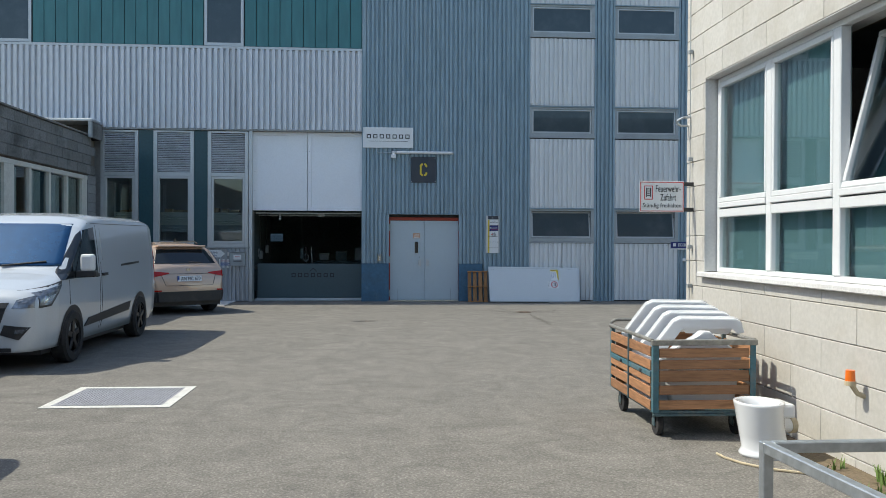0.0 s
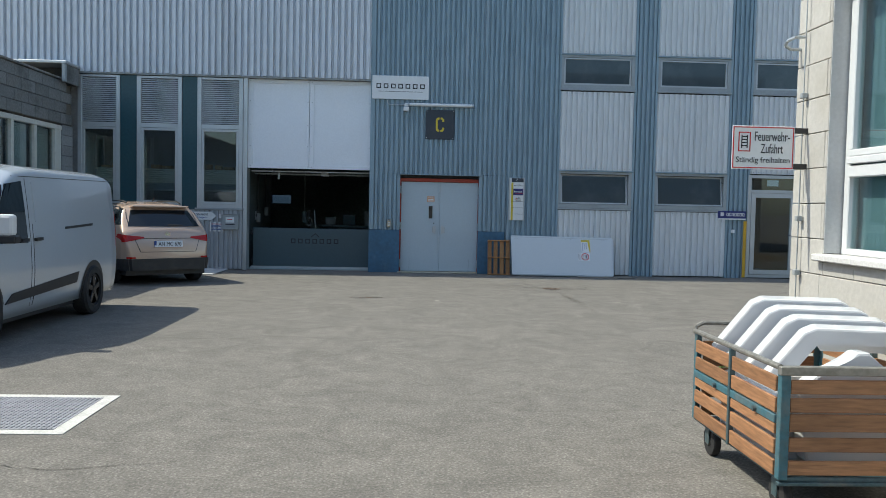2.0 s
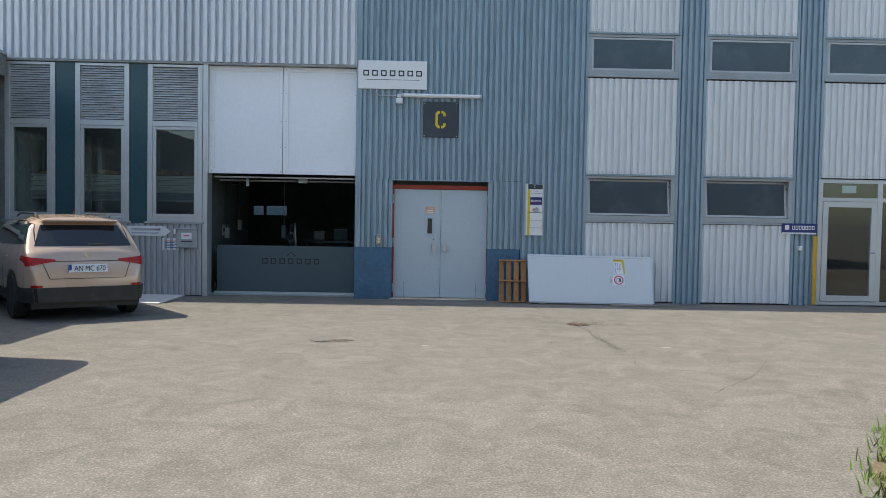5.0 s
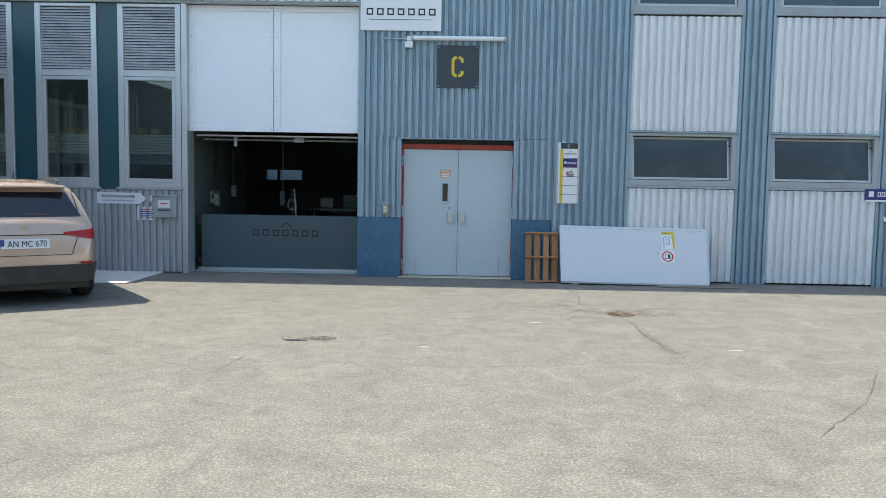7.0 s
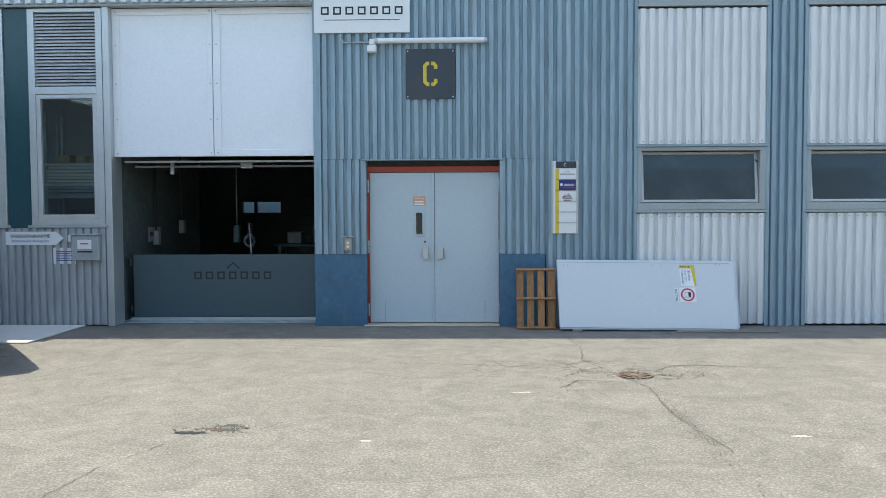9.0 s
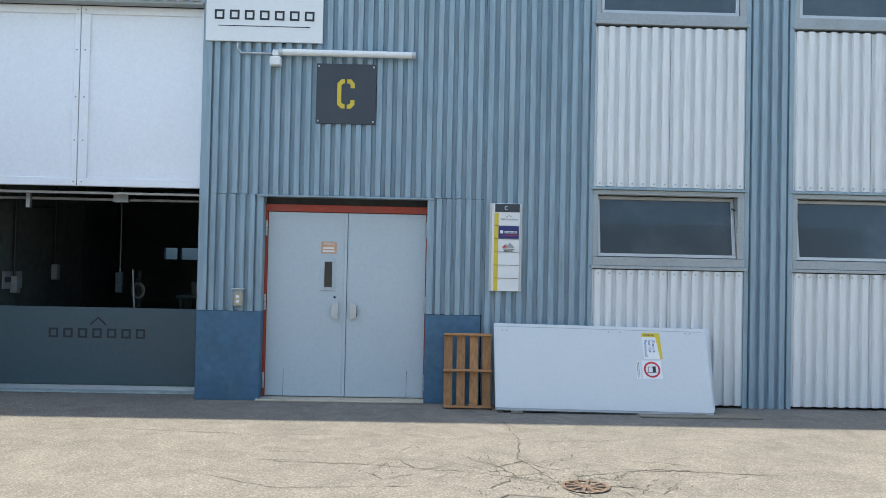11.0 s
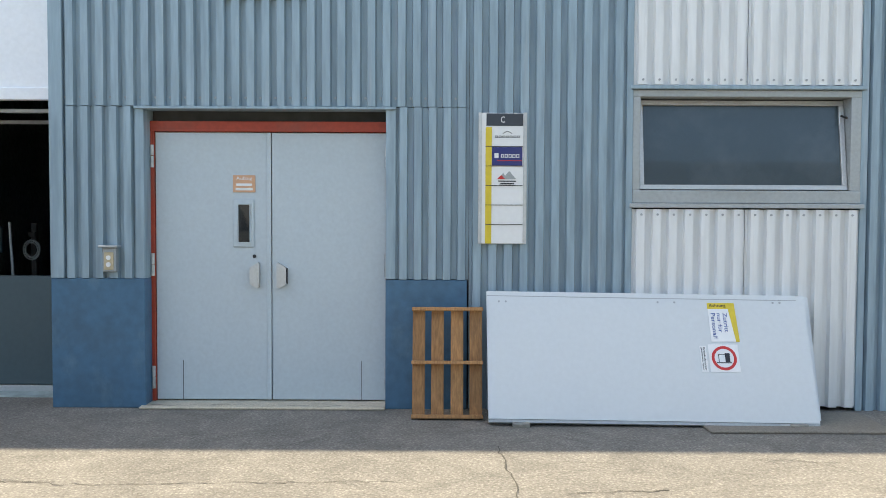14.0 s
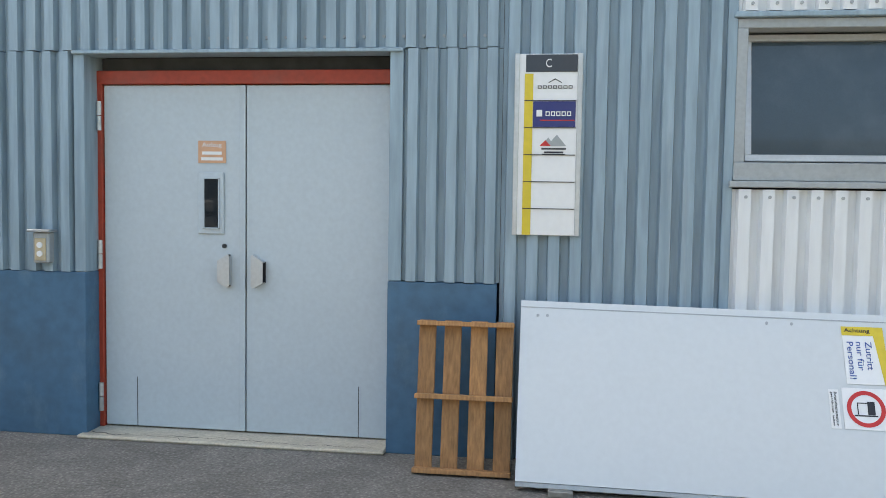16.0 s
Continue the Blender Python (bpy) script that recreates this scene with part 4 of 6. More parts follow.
part("junction_box", box(-0.04, 0.035, -0.05, 0, 0.06, 0.13, 0.008), SIGNWHITE, sensor)
part("conduit", tube([(-0.04, -0.02, 0.09), (-0.38, -0.02, 0.09), (-0.42, -0.02, 0.14), (-0.42, -0.02, 0.2)], 0.012), GALV, sensor)

board = thing("directory_board", (2.745, Y - 0.043, 1.72), "tall white tenant directory board with yellow strip", "sign")
part("board", box(-0.175, 0.175, -0.02, 0, -0.48, 0.48, 0.003), SIGNWHITE, board)
for x in (-0.165, 0.165):
    part("edge_rail", box(x - 0.013, x + 0.013, -0.027, -0.0205, -0.482, 0.482, 0.003), ALU, board)
part("header", box(-0.12, 0.15, -0.025, -0.0205, 0.385, 0.475, 0.001), SIGNDARK, board)
lettering("lettering", "C", 0.03, 0.045, Matrix.Translation((0.0, -0.026, 0.43)), SIGNWHITE, board)
for i in range(6):
    z1 = 0.375 - i * 0.143
    part("yellow_field", box(-0.125, -0.08, -0.024, -0.0205, z1 - 0.139, z1, 0.0005), YELLOW, board)
    if i:
        part("divider", box(-0.125, 0.148, -0.0255, -0.0205, z1, z1 + 0.004), INK, board)
marks([0.02] * 7, 0.007, 0.016, 0.035, -0.021, 0.305, 0.002, INK, board)
part("roof_mark", prism([(0.0, 0.33), (0.035, 0.35), (0.07, 0.33), (0.07, 0.325), (0.035, 0.345), (0.0, 0.325)], -0.023, -0.021), INK, board)
part("blue_field", box(-0.078, 0.145, -0.024, -0.0205, 0.095, 0.23, 0.0005), NAVY, board)
marks([0.022] * 5, 0.006, 0.024, 0.055, -0.0245, 0.165, 0.002, SIGNWHITE, board)
part("swoosh", box(-0.06, -0.03, -0.026, -0.0245, 0.15, 0.185, 0.0005), SIGNWHITE, board)
part("red_line", box(-0.04, 0.14, -0.026, -0.0245, 0.128, 0.133), SIGNRED, board)
part("mountain_mark", prism([(-0.03, -0.005), (0.005, 0.04), (0.02, 0.02), (0.05, 0.055), (0.1, -0.005)], -0.024, -0.021), FRAMEGREY, board)
part("mountain_mark", prism([(-0.04, -0.005), (-0.01, 0.025), (0.02, -0.005)], -0.0255, -0.0245), SIGNRED, board)
for z, w in ((-0.02, 0.13), (-0.038, 0.1), (-0.05, 0.12)):
    part("text_bar", box(0.035 - w / 2, 0.035 + w / 2, -0.023, -0.0205, z - 0.004, z + 0.004), INK, board)

arrow = thing("arrow_sign", (-4.41, Y - 0.03, 1.2), "white arrow-shaped goods-in sign", "sign")
part("board", prism([(-0.4, -0.09), (0.29, -0.09), (0.4, 0.0), (0.29, 0.09), (-0.4, 0.09)], -0.014, 0), SIGNWHITE, arrow)
lettering("lettering", "WARENANNAHME", 0.55, 0.05, Matrix.Translation((-0.06, -0.016, 0.03)), INK, arrow)
lettering("lettering", "bitte hier klingeln", 0.5, 0.045, Matrix.Translation((-0.06, -0.016, -0.04)), SIGNBLUE, arrow)
paper = thing("paper_notice", (-4.01, Y - 0.03, 0.96), "laminated white paper notice", "sign")
part("sheet", box(-0.155, 0.155, -0.005, 0, -0.11, 0.11, 0.001), SIGNWHITE, paper)
for i, z in enumerate((0.06, 0.03, 0.0, -0.03, -0.06)):
    part("text_bar", box(-0.11, 0.11 - 0.03 * (i % 2), -0.007, -0.005, z - 0.006, z + 0.006), SIGNBLUE if i else SIGNRED, paper)
bell = thing("letter_box", (-3.69, Y - 0.03, 1.08), "grey metal letter box with a paper label", "letter box")
part("housing", box(-0.185, 0.185, -0.09, 0, -0.18, 0.16, 0.008), FRAMEGREY, bell)
part("roof", box(-0.2, 0.2, -0.11, 0, 0.162, 0.18, 0.004), GREYSHEET, bell)
part("label", box(-0.1, 0.09, -0.095, -0.0905, -0.02, 0.1, 0.001), SIGNWHITE, bell)
part("text_bar", box(-0.06, 0.05, -0.097, -0.0955, 0.04, 0.055), SIGNRED, bell)
part("slot", box(-0.1, 0.1, -0.097, -0.0905, -0.07, -0.05), INK, bell)
ring = thing("bell_push", (-3.93, Y - 0.03, 1.2), "small white bell push", "switch")
part("body", box(-0.025, 0.025, -0.03, 0, -0.05, 0.05, 0.006), SIGNWHITE, ring)

comt = thing("company_sign", (7.75, Y - 0.05, 1.44), "small navy company sign with white plain mark", "sign")
part("board", box(-0.33, 0.33, -0.012, 0, -0.09, 0.11, 0.003), NAVY, comt)
marks([0.05] * 7, 0.012, 0.075, 0.08, -0.0125, 0.03, 0.003, SIGNWHITE, comt)
part("swoosh", box(-0.27, -0.19, -0.0155, -0.0125, -0.01, 0.075, 0.001), SIGNWHITE, comt)
part("foot_strip", box(-0.33, 0.33, -0.0155, -0.0125, -0.09, -0.06, 0.001), SIGNWHITE, comt)
sock = thing("wall_switch", (7.79, Y - 0.01, 1.08), "small white switch on the cladding", "switch")
part("body", box(-0.04, 0.04, -0.05, 0, -0.04, 0.04, 0.006), SIGNWHITE, sock)

# glass entrance
ent = thing("entrance_door", (8.12, Y - 0.03, 0.02), "grey aluminium glazed entrance door with side light", "door", kind="structure")
bm = bmesh.new()
for x0, x1 in ((0, 0.08), (1.12, 1.22), (1.66, 1.75)):
    box(x0, x1, 0, 0.07, 0, 2.37, 0.004, bm)
for z0, z1 in ((1.96, 2.03), (2.3, 2.37), (0, 0.07)):
    box(0.08, 1.66, 0.002, 0.068, z0, z1, 0.003, bm)
part("door_frame", bm, ALU, ent)
leaf = bmesh.new()
for x0, x1, z0, z1 in ((0.085, 0.19, 0.075, 1.955), (1.01, 1.115, 0.075, 1.955), (0.19, 1.01, 0.075, 0.18), (0.19, 1.01, 1.85, 1.955)):
    box(x0, x1, -0.01, 0.05, z0, z1, 0.003, leaf)
leaf = part("door_leaf", leaf, ALU, ent)
part("pane", box(0.185, 1.015, 0.015, 0.023, 0.175, 1.855), GLASS, leaf)
part("handle", tube([(1.06, -0.01, 1.0), (1.06, -0.06, 1.0), (0.94, -0.06, 1.0)], 0.012), CHROME, leaf)
part("pane", box(1.215, 1.665, 0.015, 0.023, 0.065, 1.965), GLASS, ent)
part("pane", box(0.075, 1.125, 0.015, 0.023, 2.025, 2.305), GLASS, ent)
part("pane", box(1.215, 1.665, 0.015, 0.023, 2.025, 2.305), GLASS, ent)
part("paper", box(0.45, 0.72, 0.024, 0.027, 2.12, 2.26), SIGNWHITE, ent, "white paper stuck behind the glass")
post = thing("marker_strip", (8.06, Y - 0.06, 0.02), "upright yellow marker strip beside the entrance", "post")
part("strip", box(-0.035, 0.035, -0.02, 0, 0, 1.3, 0.004), YELLOWPAINT, post)

# ---- low building on the west side ----
LX = -7.2
setting("wall_low_building", box(-16, LX - 0.03, -6, 15.6, 0, 4.02), GREYBLOCK, "low grey building, plain wall")
setting("wall_low_building", box(-16, LX - 0.04, 15.6, Y + 0.05, 3.1, 4.02), MORTAR, "parapet backing of the low building")
setting("wall_low_building", box(-7.5, LX - 0.04, 15.6, Y + 0.05, 0, 1.5), GREYBLOCK, "low wall below the ribbon windows")
setting("wall_low_building", box(-7.5, LX - 0.04, 20.5, Y + 0.05, 1.5, 3.1), MORTAR, "pier at the end of the low building")
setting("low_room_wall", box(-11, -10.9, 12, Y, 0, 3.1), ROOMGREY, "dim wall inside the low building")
parapet = thing("parapet", (LX, 0, 0), "stained concrete slab parapet, blackened by weather", "parapet", kind="structure")
slab = box(0, 0.05, -0.298, 0.298, 0, 0.225, 0.012)
first = None
for r in range(4):
    for c in range(10):
        y = 15.9 + c * 0.6 + (0.3 if r % 2 else 0)
        if y > 20.9:
            continue
        if first is None:
            first = part("slab", slab, SHINGLE, parapet)
            first.location = (0, y, 3.12 + r * 0.23)
        else:
            o = new("slab", first.data)
            o.parent, o.location = parapet, (0, y, 3.12 + r * 0.23)
part("coping", box(-0.3, 0.09, 15.6, Y - 0.12, 4.045, 4.085, 0.008), SHINGLE, parapet)
pier = thing("block_pier", (LX, 0, 0), "grey concrete block pier at the end of the ribbon windows", "wall", kind="structure")
first = None
for r in range(14):
    z = r * 0.222
    if first is None:
        first = part("block", box(-0.02, 0.03, 20.52, 21.08, 0.003, 0.218, 0.008), GREYBLOCK, pier)
        continue
    o = new("block", first.data)
    o.parent, o.location = pier, (0, 0, z)
ribbon = thing("ribbon_window", (LX, 0, 0), "old white painted ribbon window of the low building", "window", kind="structure")
bm = box(-0.06, 0.03, 15.6, 20.5, 2.98, 3.08, 0.006)
box(-0.06, 0.05, 15.6, 20.5, 1.5, 1.58, 0.006, bm)
part("window_frame", bm, OLDWHITE, ribbon)
for y, w in ((16.35, 0.42), (17.3, 0.1), (18.28, 0.1), (19.26, 0.1), (20.33, 0.3)):
    part("mullion", box(-0.06, 0.025, y - w / 2, y + w / 2, 1.58, 2.98, 0.006), OLDWHITE, ribbon)
for y0, y1 in ((15.62, 16.13), (16.57, 17.25), (17.35, 18.23), (18.33, 19.21), (19.31, 20.17)):
    part("pane", box(-0.04, -0.032, y0 - 0.02, y1 + 0.02, 1.57, 2.99), GLASS, ribbon)
    # Pale sheet added behind each pane for the pale grey of its reflection.
    part("reflection_sheet", box(-0.12, -0.1, y0 + 0.02, y1 - 0.02 - 0.3 * ((y0 * 7) % 1), 1.58, 2.96), OLDWHITE, ribbon)
hood = thing("roof_canopy", (-7.58, 20.75, 4.01), "small flat canopy with a pale edge on the low roof", "canopy", kind="structure")
part("canopy", box(-0.75, 0.6, -0.5, 0.33, 0.36, 0.42, 0.01), ALU, hood)
part("post", box(0.5, 0.58, -0.48, -0.4, -0.02, 0.36, 0.006), FRAMEGREY, hood)
part("back", box(-0.75, 0.5, 0.2, 0.3, -0.02, 0.36), DARKIN, hood)
part("side", box(0.52, 0.57, -0.38, 0.3, -0.02, 0.36, 0.004), SHINGLE, hood)

# ---- building on the east side ----
RX = 3.15
CY = 8.47
RY0, RY1, RZ0, RZ1 = 3.5, 7.98, 1.22, 3.13
bm = box(RX + 0.03, 3.6, -14, CY - 0.03, 0, RZ0)
box(RX + 0.03, 3.6, -14, CY - 0.03, RZ1, 6.5, bm=bm)
box(RX + 0.03, 3.6, RY1, CY - 0.03, RZ0, RZ1, bm=bm)
box(RX + 0.03, 3.6, -14, RY0, RZ0, RZ1, bm=bm)
east = setting("wall_east", bm, MORTAR, "wall of pale concrete tiles with dark joints")
setting("wall_east_end", box(3.6, 14, CY - 0.35, CY - 0.03, 0, 6.5), BLOCK, "pale end wall of the east building")
setting("east_roof", box(RX - 0.05, 14, -14, CY + 0.02, 6.5, 6.7), CONCRETE, "flat roof edge of the east building", "roof")
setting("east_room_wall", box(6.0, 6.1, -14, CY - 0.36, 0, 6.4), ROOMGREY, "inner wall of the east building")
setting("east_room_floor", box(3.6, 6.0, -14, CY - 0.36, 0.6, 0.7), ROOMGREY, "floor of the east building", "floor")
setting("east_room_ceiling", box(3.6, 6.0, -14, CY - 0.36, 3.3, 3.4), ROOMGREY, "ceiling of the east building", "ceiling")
setting("window_reveal", box(RX + 0.004, 3.56, RY1 - 0.006, RY1 + 0.0, RZ0 + 0.01, RZ1), RENDERWHITE, "grey rendered window reveal", "trim")
setting("window_reveal", box(RX + 0.004, 3.56, RY0, RY1 - 0.007, RZ1 - 0.006, RZ1 - 0.0005), RENDERWHITE, "grey rendered window head", "trim")
setting("window_sill_east", box(RX - 0.055, 3.32, RY0, RY1 + 0.06, RZ0 - 0.045, RZ0 + 0.004, 0.008), PALECONC, "pale concrete window sill with chipped edge", "sill")
ew = thing("window_east", (3.27, 0, 0), "white plastic window with three lights over fixed lower panes", "window", kind="structure")
bm = box(0, 0.07, RY1 - 0.085, RY1 - 0.02, RZ0 + 0.006, RZ1 - 0.007, 0.006)
box(0, 0.07, RY0, RY1 - 0.085, RZ1 - 0.055, RZ1 - 0.007, 0.006, bm)
box(0, 0.07, RY0, RY1 - 0.085, RZ0 + 0.006, RZ0 + 0.05, 0.006, bm)
part("window_frame", bm, WINWHITE, ew)
for y in (6.84, 5.78, 4.68):
    part("mullion", box(-0.012, 0.07, y - 0.048, y + 0.048, RZ0 + 0.05, RZ1 - 0.055, 0.008), WINWHITE, ew)
LIGHTS = ((6.89, 7.893), (5.83, 6.79), (4.73, 5.73), (3.5, 4.63))
for k, (y0, y1) in enumerate(LIGHTS):
    part("transom", box(-0.012, 0.07, y0, y1, 1.76, 1.84, 0.006), WINWHITE, ew)
    part("transom", box(-0.025, 0.06, y0, y1, 1.85, 1.90, 0.006), WINWHITE, ew)
    part("pane", box(0.03, 0.038, y0 - 0.004, y1 + 0.004, RZ0 + 0.045, 1.765), GLASSTEAL, ew)
    tilt = Matrix.Translation((0, 0, 1.9)) @ pose(0, 0, 0, 0, 14 if k == 2 else 0, 0)
    h = RZ1 - 0.055 - 1.905
    bm = bmesh.new()
    for a0, a1, b0, b1 in ((y0, y1, 0.004, 0.05), (y0, y1, h - 0.045, h), (y0, y0 + 0.042, 0.05, h - 0.045), (y1 - 0.042, y1, 0.05, h - 0.045)):
        box(-0.012, 0.05, a0 + 0.003, a1 - 0.003, b0, b1, 0.006, bm, tilt)
    sash = part("sash", bm, WINWHITE, ew)
    part("pane", box(0.02, 0.028, y0 + 0.038, y1 - 0.038, 0.046, h - 0.041, m=tilt), GLASSTEAL, sash)
    tall = 1.86 if k != 2 else 0.56
    bl = thing("blind", (3.37, (y0 + y1) / 2, RZ0 + 0.004), "pale grey-green fabric blind behind the window", "blind", "east blinds")
    part("fabric", box(0, 0.008, -(y1 - y0) / 2 - 0.04, (y1 - y0) / 2 + 0.04, 0.004, tall), BLIND, bl)
    part("rail", box(-0.006, 0.014, -(y1 - y0) / 2 - 0.04, (y1 - y0) / 2 + 0.04, tall, tall + 0.025, 0.004), WINWHITE, bl)
setting("inner_sill", box(3.345, 3.62, RY0, RY1 - 0.01, RZ0 - 0.03, RZ0 + 0.002), ROOMGREY, "inner window sill", "sill")

# fire lane sign on a bracket
fire = thing("fire_lane_sign", (2.815, 8.27, 1.98), "white fire lane sign with a red border on a wall bracket", "sign")
part("board", box(-0.23, 0.23, -0.012, -0.004, -0.158, 0.158, 0.002), SIGNWHITE, fire)
bm = bmesh.new()
for x0, x1, z0, z1 in ((-0.225, 0.225, -0.15, -0.143), (-0.225, 0.225, 0.143, 0.15), (-0.225, -0.218, -0.143, 0.143), (0.218, 0.225, -0.143, 0.143),
                       (-0.185, -0.095, 0.105, 0.112), (-0.185, -0.095, -0.03, -0.023), (-0.185, -0.178, -0.023, 0.105), (-0.102, -0.095, -0.023, 0.105)):
    box(x0, x1, -0.0145, -0.0125, z0, z1, bm=bm)
part("border", bm, SIGNRED, fire)
bm = bmesh.new()
for x in (-0.16, -0.12):
    box(x - 0.004, x + 0.004, -0.0145, -0.0125, -0.005, 0.09, bm=bm)
for z in (0.012, 0.034, 0.056, 0.078):
    box(-0.156, -0.124, -0.0145, -0.0125, z - 0.004, z + 0.004, bm=bm)
part("ladder_mark", bm, INK, fire)
lettering("lettering", "Feuerwehr-", 0.26, 0.068, Matrix.Translation((0.065, -0.0145, 0.082)), INK, fire)
lettering("lettering", "Zufahrt", 0.165, 0.068, Matrix.Translation((0.065, -0.0145, -0.006)), INK, fire)
lettering("lettering", "Ständig freihalten", 0.4, 0.055, Matrix.Translation((0.0, -0.0145, -0.095)), INK, fire)
for z in (0.13, -0.13):
    part("bracket", box(0.2, 0.34, -0.004, 0.018, z - 0.02, z + 0.02, 0.003), BLACKPLASTIC, fire)
hoop = thing("cable_hoop", (RX, 8.36, 2.75), "curved grey cable bracket at the wall corner", "bracket")
part("hoop", tube([(0.0, 0, 0.06), (-0.08, 0, 0.055), (-0.13, 0.02, 0.03), (-0.13, 0.05, 0.0), (-0.08, 0.07, -0.02), (0.0, 0.07, -0.02)], 0.012), GALV, hoop)
wire = thing("lightning_wire", (RX - 0.03, 8.30, 0), "thin wire with clips down the wall corner", "cable")
part("wire", tube([(0, 0, 0.3), (0.004, 0.005, 1.8), (0, -0.004, 3.4), (0, 0, 5.0)], 0.005, n=6), FRAMEGREY, wire)
for z in (1.05, 1.45, 2.35, 3.45):
    part("clip", box(-0.02, 0.025, -0.02, 0.02, z, z + 0.04, 0.004), FRAMEGREY, wire)
beacon = thing("wall_beacon", (RX, 5.22, 0.5), "orange beacon on a beige wall bracket", "lamp")
part("bracket", tube([(0, 0, 0), (-0.05, 0, 0.02), (-0.1, 0, 0.09)], 0.017), BEIGE, beacon)
part("base", rod((-0.1, 0, 0.075), (-0.1, 0, 0.105), 0.037, n=14), BEIGE, beacon)
part("lens", rod((-0.1, 0, 0.105), (-0.1, 0, 0.175), 0.032, n=14, r2=0.029), ORANGE, beacon, "orange plastic lens")
# galvanised barrier
bar = thing("barrier_rail", (1.39, 2.92, 0), "galvanised square tube barrier beside the wall", "railing")
part("post", box(-0.02, 0.02, -0.02, 0.02, 0, 0.78, 0.004), GALV, bar)
part("top_rail", box(0.021, 1.5, -0.02, 0.02, 0.74, 0.78, 0.004), GALV, bar)
part("side_rail", box(-0.02, 0.02, -1.3, -0.021, 0.74, 0.78, 0.004, m=pose(0, 0, 0, 0, 0, 3)), GALV, bar)
part("post", box(-0.02, 0.02, -1.3, -1.26, 0, 0.739, 0.004, m=pose(0, 0, 0, 0, 0, 3)), GALV, bar)

# ---- ground grating with a painted border ----
grate = thing("floor_grating", (-3.08, 7.63, 0), "steel floor grating in a white painted border", "grating")
gw, gd = 1.12, 1.04
bm = box(-0.02, gw + 0.02, -0.02, 0.075, 0.001, 0.006)
box(-0.02, gw + 0.02, gd - 0.06, gd + 0.02, 0.001, 0.006, bm=bm)
box(-0.02, 0.06, 0.075, gd - 0.06, 0.001, 0.006, bm=bm)
box(gw - 0.075, gw + 0.02, 0.075, gd - 0.06, 0.001, 0.006, bm=bm)
part("painted_border", bm, PAINTLINE, grate, "white painted border")
part("pit", box(0.06, gw - 0.075, 0.075, gd - 0.06, 0.0012, 0.002), CRACK, grate)
long_bar = cross_bar = None
for i in range(31):
    x = 0.07 + i * (gw - 0.155) / 30
    if long_bar is None:
        long_bar = part("bearing_bar", box(-0.008, 0.008, 0.08, gd - 0.065, 0.002, 0.009), GRATESTEEL, grate)
        o = long_bar
    else:
        o = new("bearing_bar", long_bar.data)
        o.parent = grate
    o.location = (x, 0, 0)
for i in range(24):
    y = 0.09 + i * (gd - 0.165) / 23
    if cross_bar is None:
        cross_bar = part("cross_bar", box(0.065, gw - 0.08, -0.006, 0.006, 0.0022, 0.0082), GRATESTEEL, grate)
        o = cross_bar
    else:
        o = new("cross_bar", cross_bar.data)
        o.parent = grate
    o.location = (0, y, 0)

# ---- grass ----
EDGE = [(3.2, 8.75), (3.18, 9.4), (3.25, 9.9), (3.55, 10.7), (4.35, 11.85), (5.5, 13.0), (8.0, 13.6), (13.5, 13.7), (13.5, 8.5), (3.0, 8.5)]
bm = bmesh.new()
bm.faces.new([bm.verts.new((x, y, 0.006)) for x, y in EDGE])
lawn = tagged(mesh_ob("soil_bed", bm, SOIL), "brown soil under rough grass", "ground", kind="structure")


def inside(x, y):
    hit = False
    for (ax, ay), (bx, by) in zip(EDGE, EDGE[1:] + EDGE[:1]):
        if (ay > y) != (by > y) and x < (bx - ax) * (y - ay) / (by - ay) + ax:
            hit = not hit
    return hit


def blades(count, seed, area, hmin, hmax, test):
    rnd = random.Random(seed)
    verts, faces = [], []
    while len(faces) < count:
        x, y = rnd.uniform(area[0], area[1]), rnd.uniform(area[2], area[3])
        if not test(x + rnd.gauss(0, 0.06), y + rnd.gauss(0, 0.06)) or noise.noise((x * 2.2, y * 2.2, 0)) < -0.25:
            continue
        h, a, lean = rnd.uniform(hmin, hmax), rnd.uniform(0, math.tau), rnd.uniform(0.02, 0.1)
        w = rnd.uniform(0.004, 0.008)
        dx, dy = math.cos(a), math.sin(a)
        k = len(verts)
        verts += [(x - dy * w, y + dx * w, 0), (x + dy * w, y - dx * w, 0), (x + dx * lean * 0.4 + dy * w * 0.7, y + dy * lean * 0.4 - dx * w * 0.7, h * 0.6),
                  (x + dx * lean * 0.4 - dy * w * 0.7, y + dy * lean * 0.4 + dx * w * 0.7, h * 0.6), (x + dx * lean, y + dy * lean, h)]
        faces += [(k, k + 1, k + 2, k + 3), (k + 3, k + 2, k + 4)]
    me = bpy.data.meshes.new("grass")
    me.from_pydata(verts, [], faces)
    me.materials.append(GRASSMAT)
    return new("grass", me)


tagged(blades(60000, 5, (2.6, 8.5, 8.5, 13.5), 0.03, 0.12, inside), "rough green grass with bare tufts", "grass", kind="stuff")
tagged(blades(2400, 6, (2.75, 3.14, 3.2, 5.3), 0.03, 0.12, lambda x, y: x > 2.95), "thin weeds along the wall foot", "weeds", kind="stuff")
setting("soil_strip", box(2.92, 3.17, 0, 6.4, 0, 0.006), SOIL, "bare soil along the wall foot", "ground")


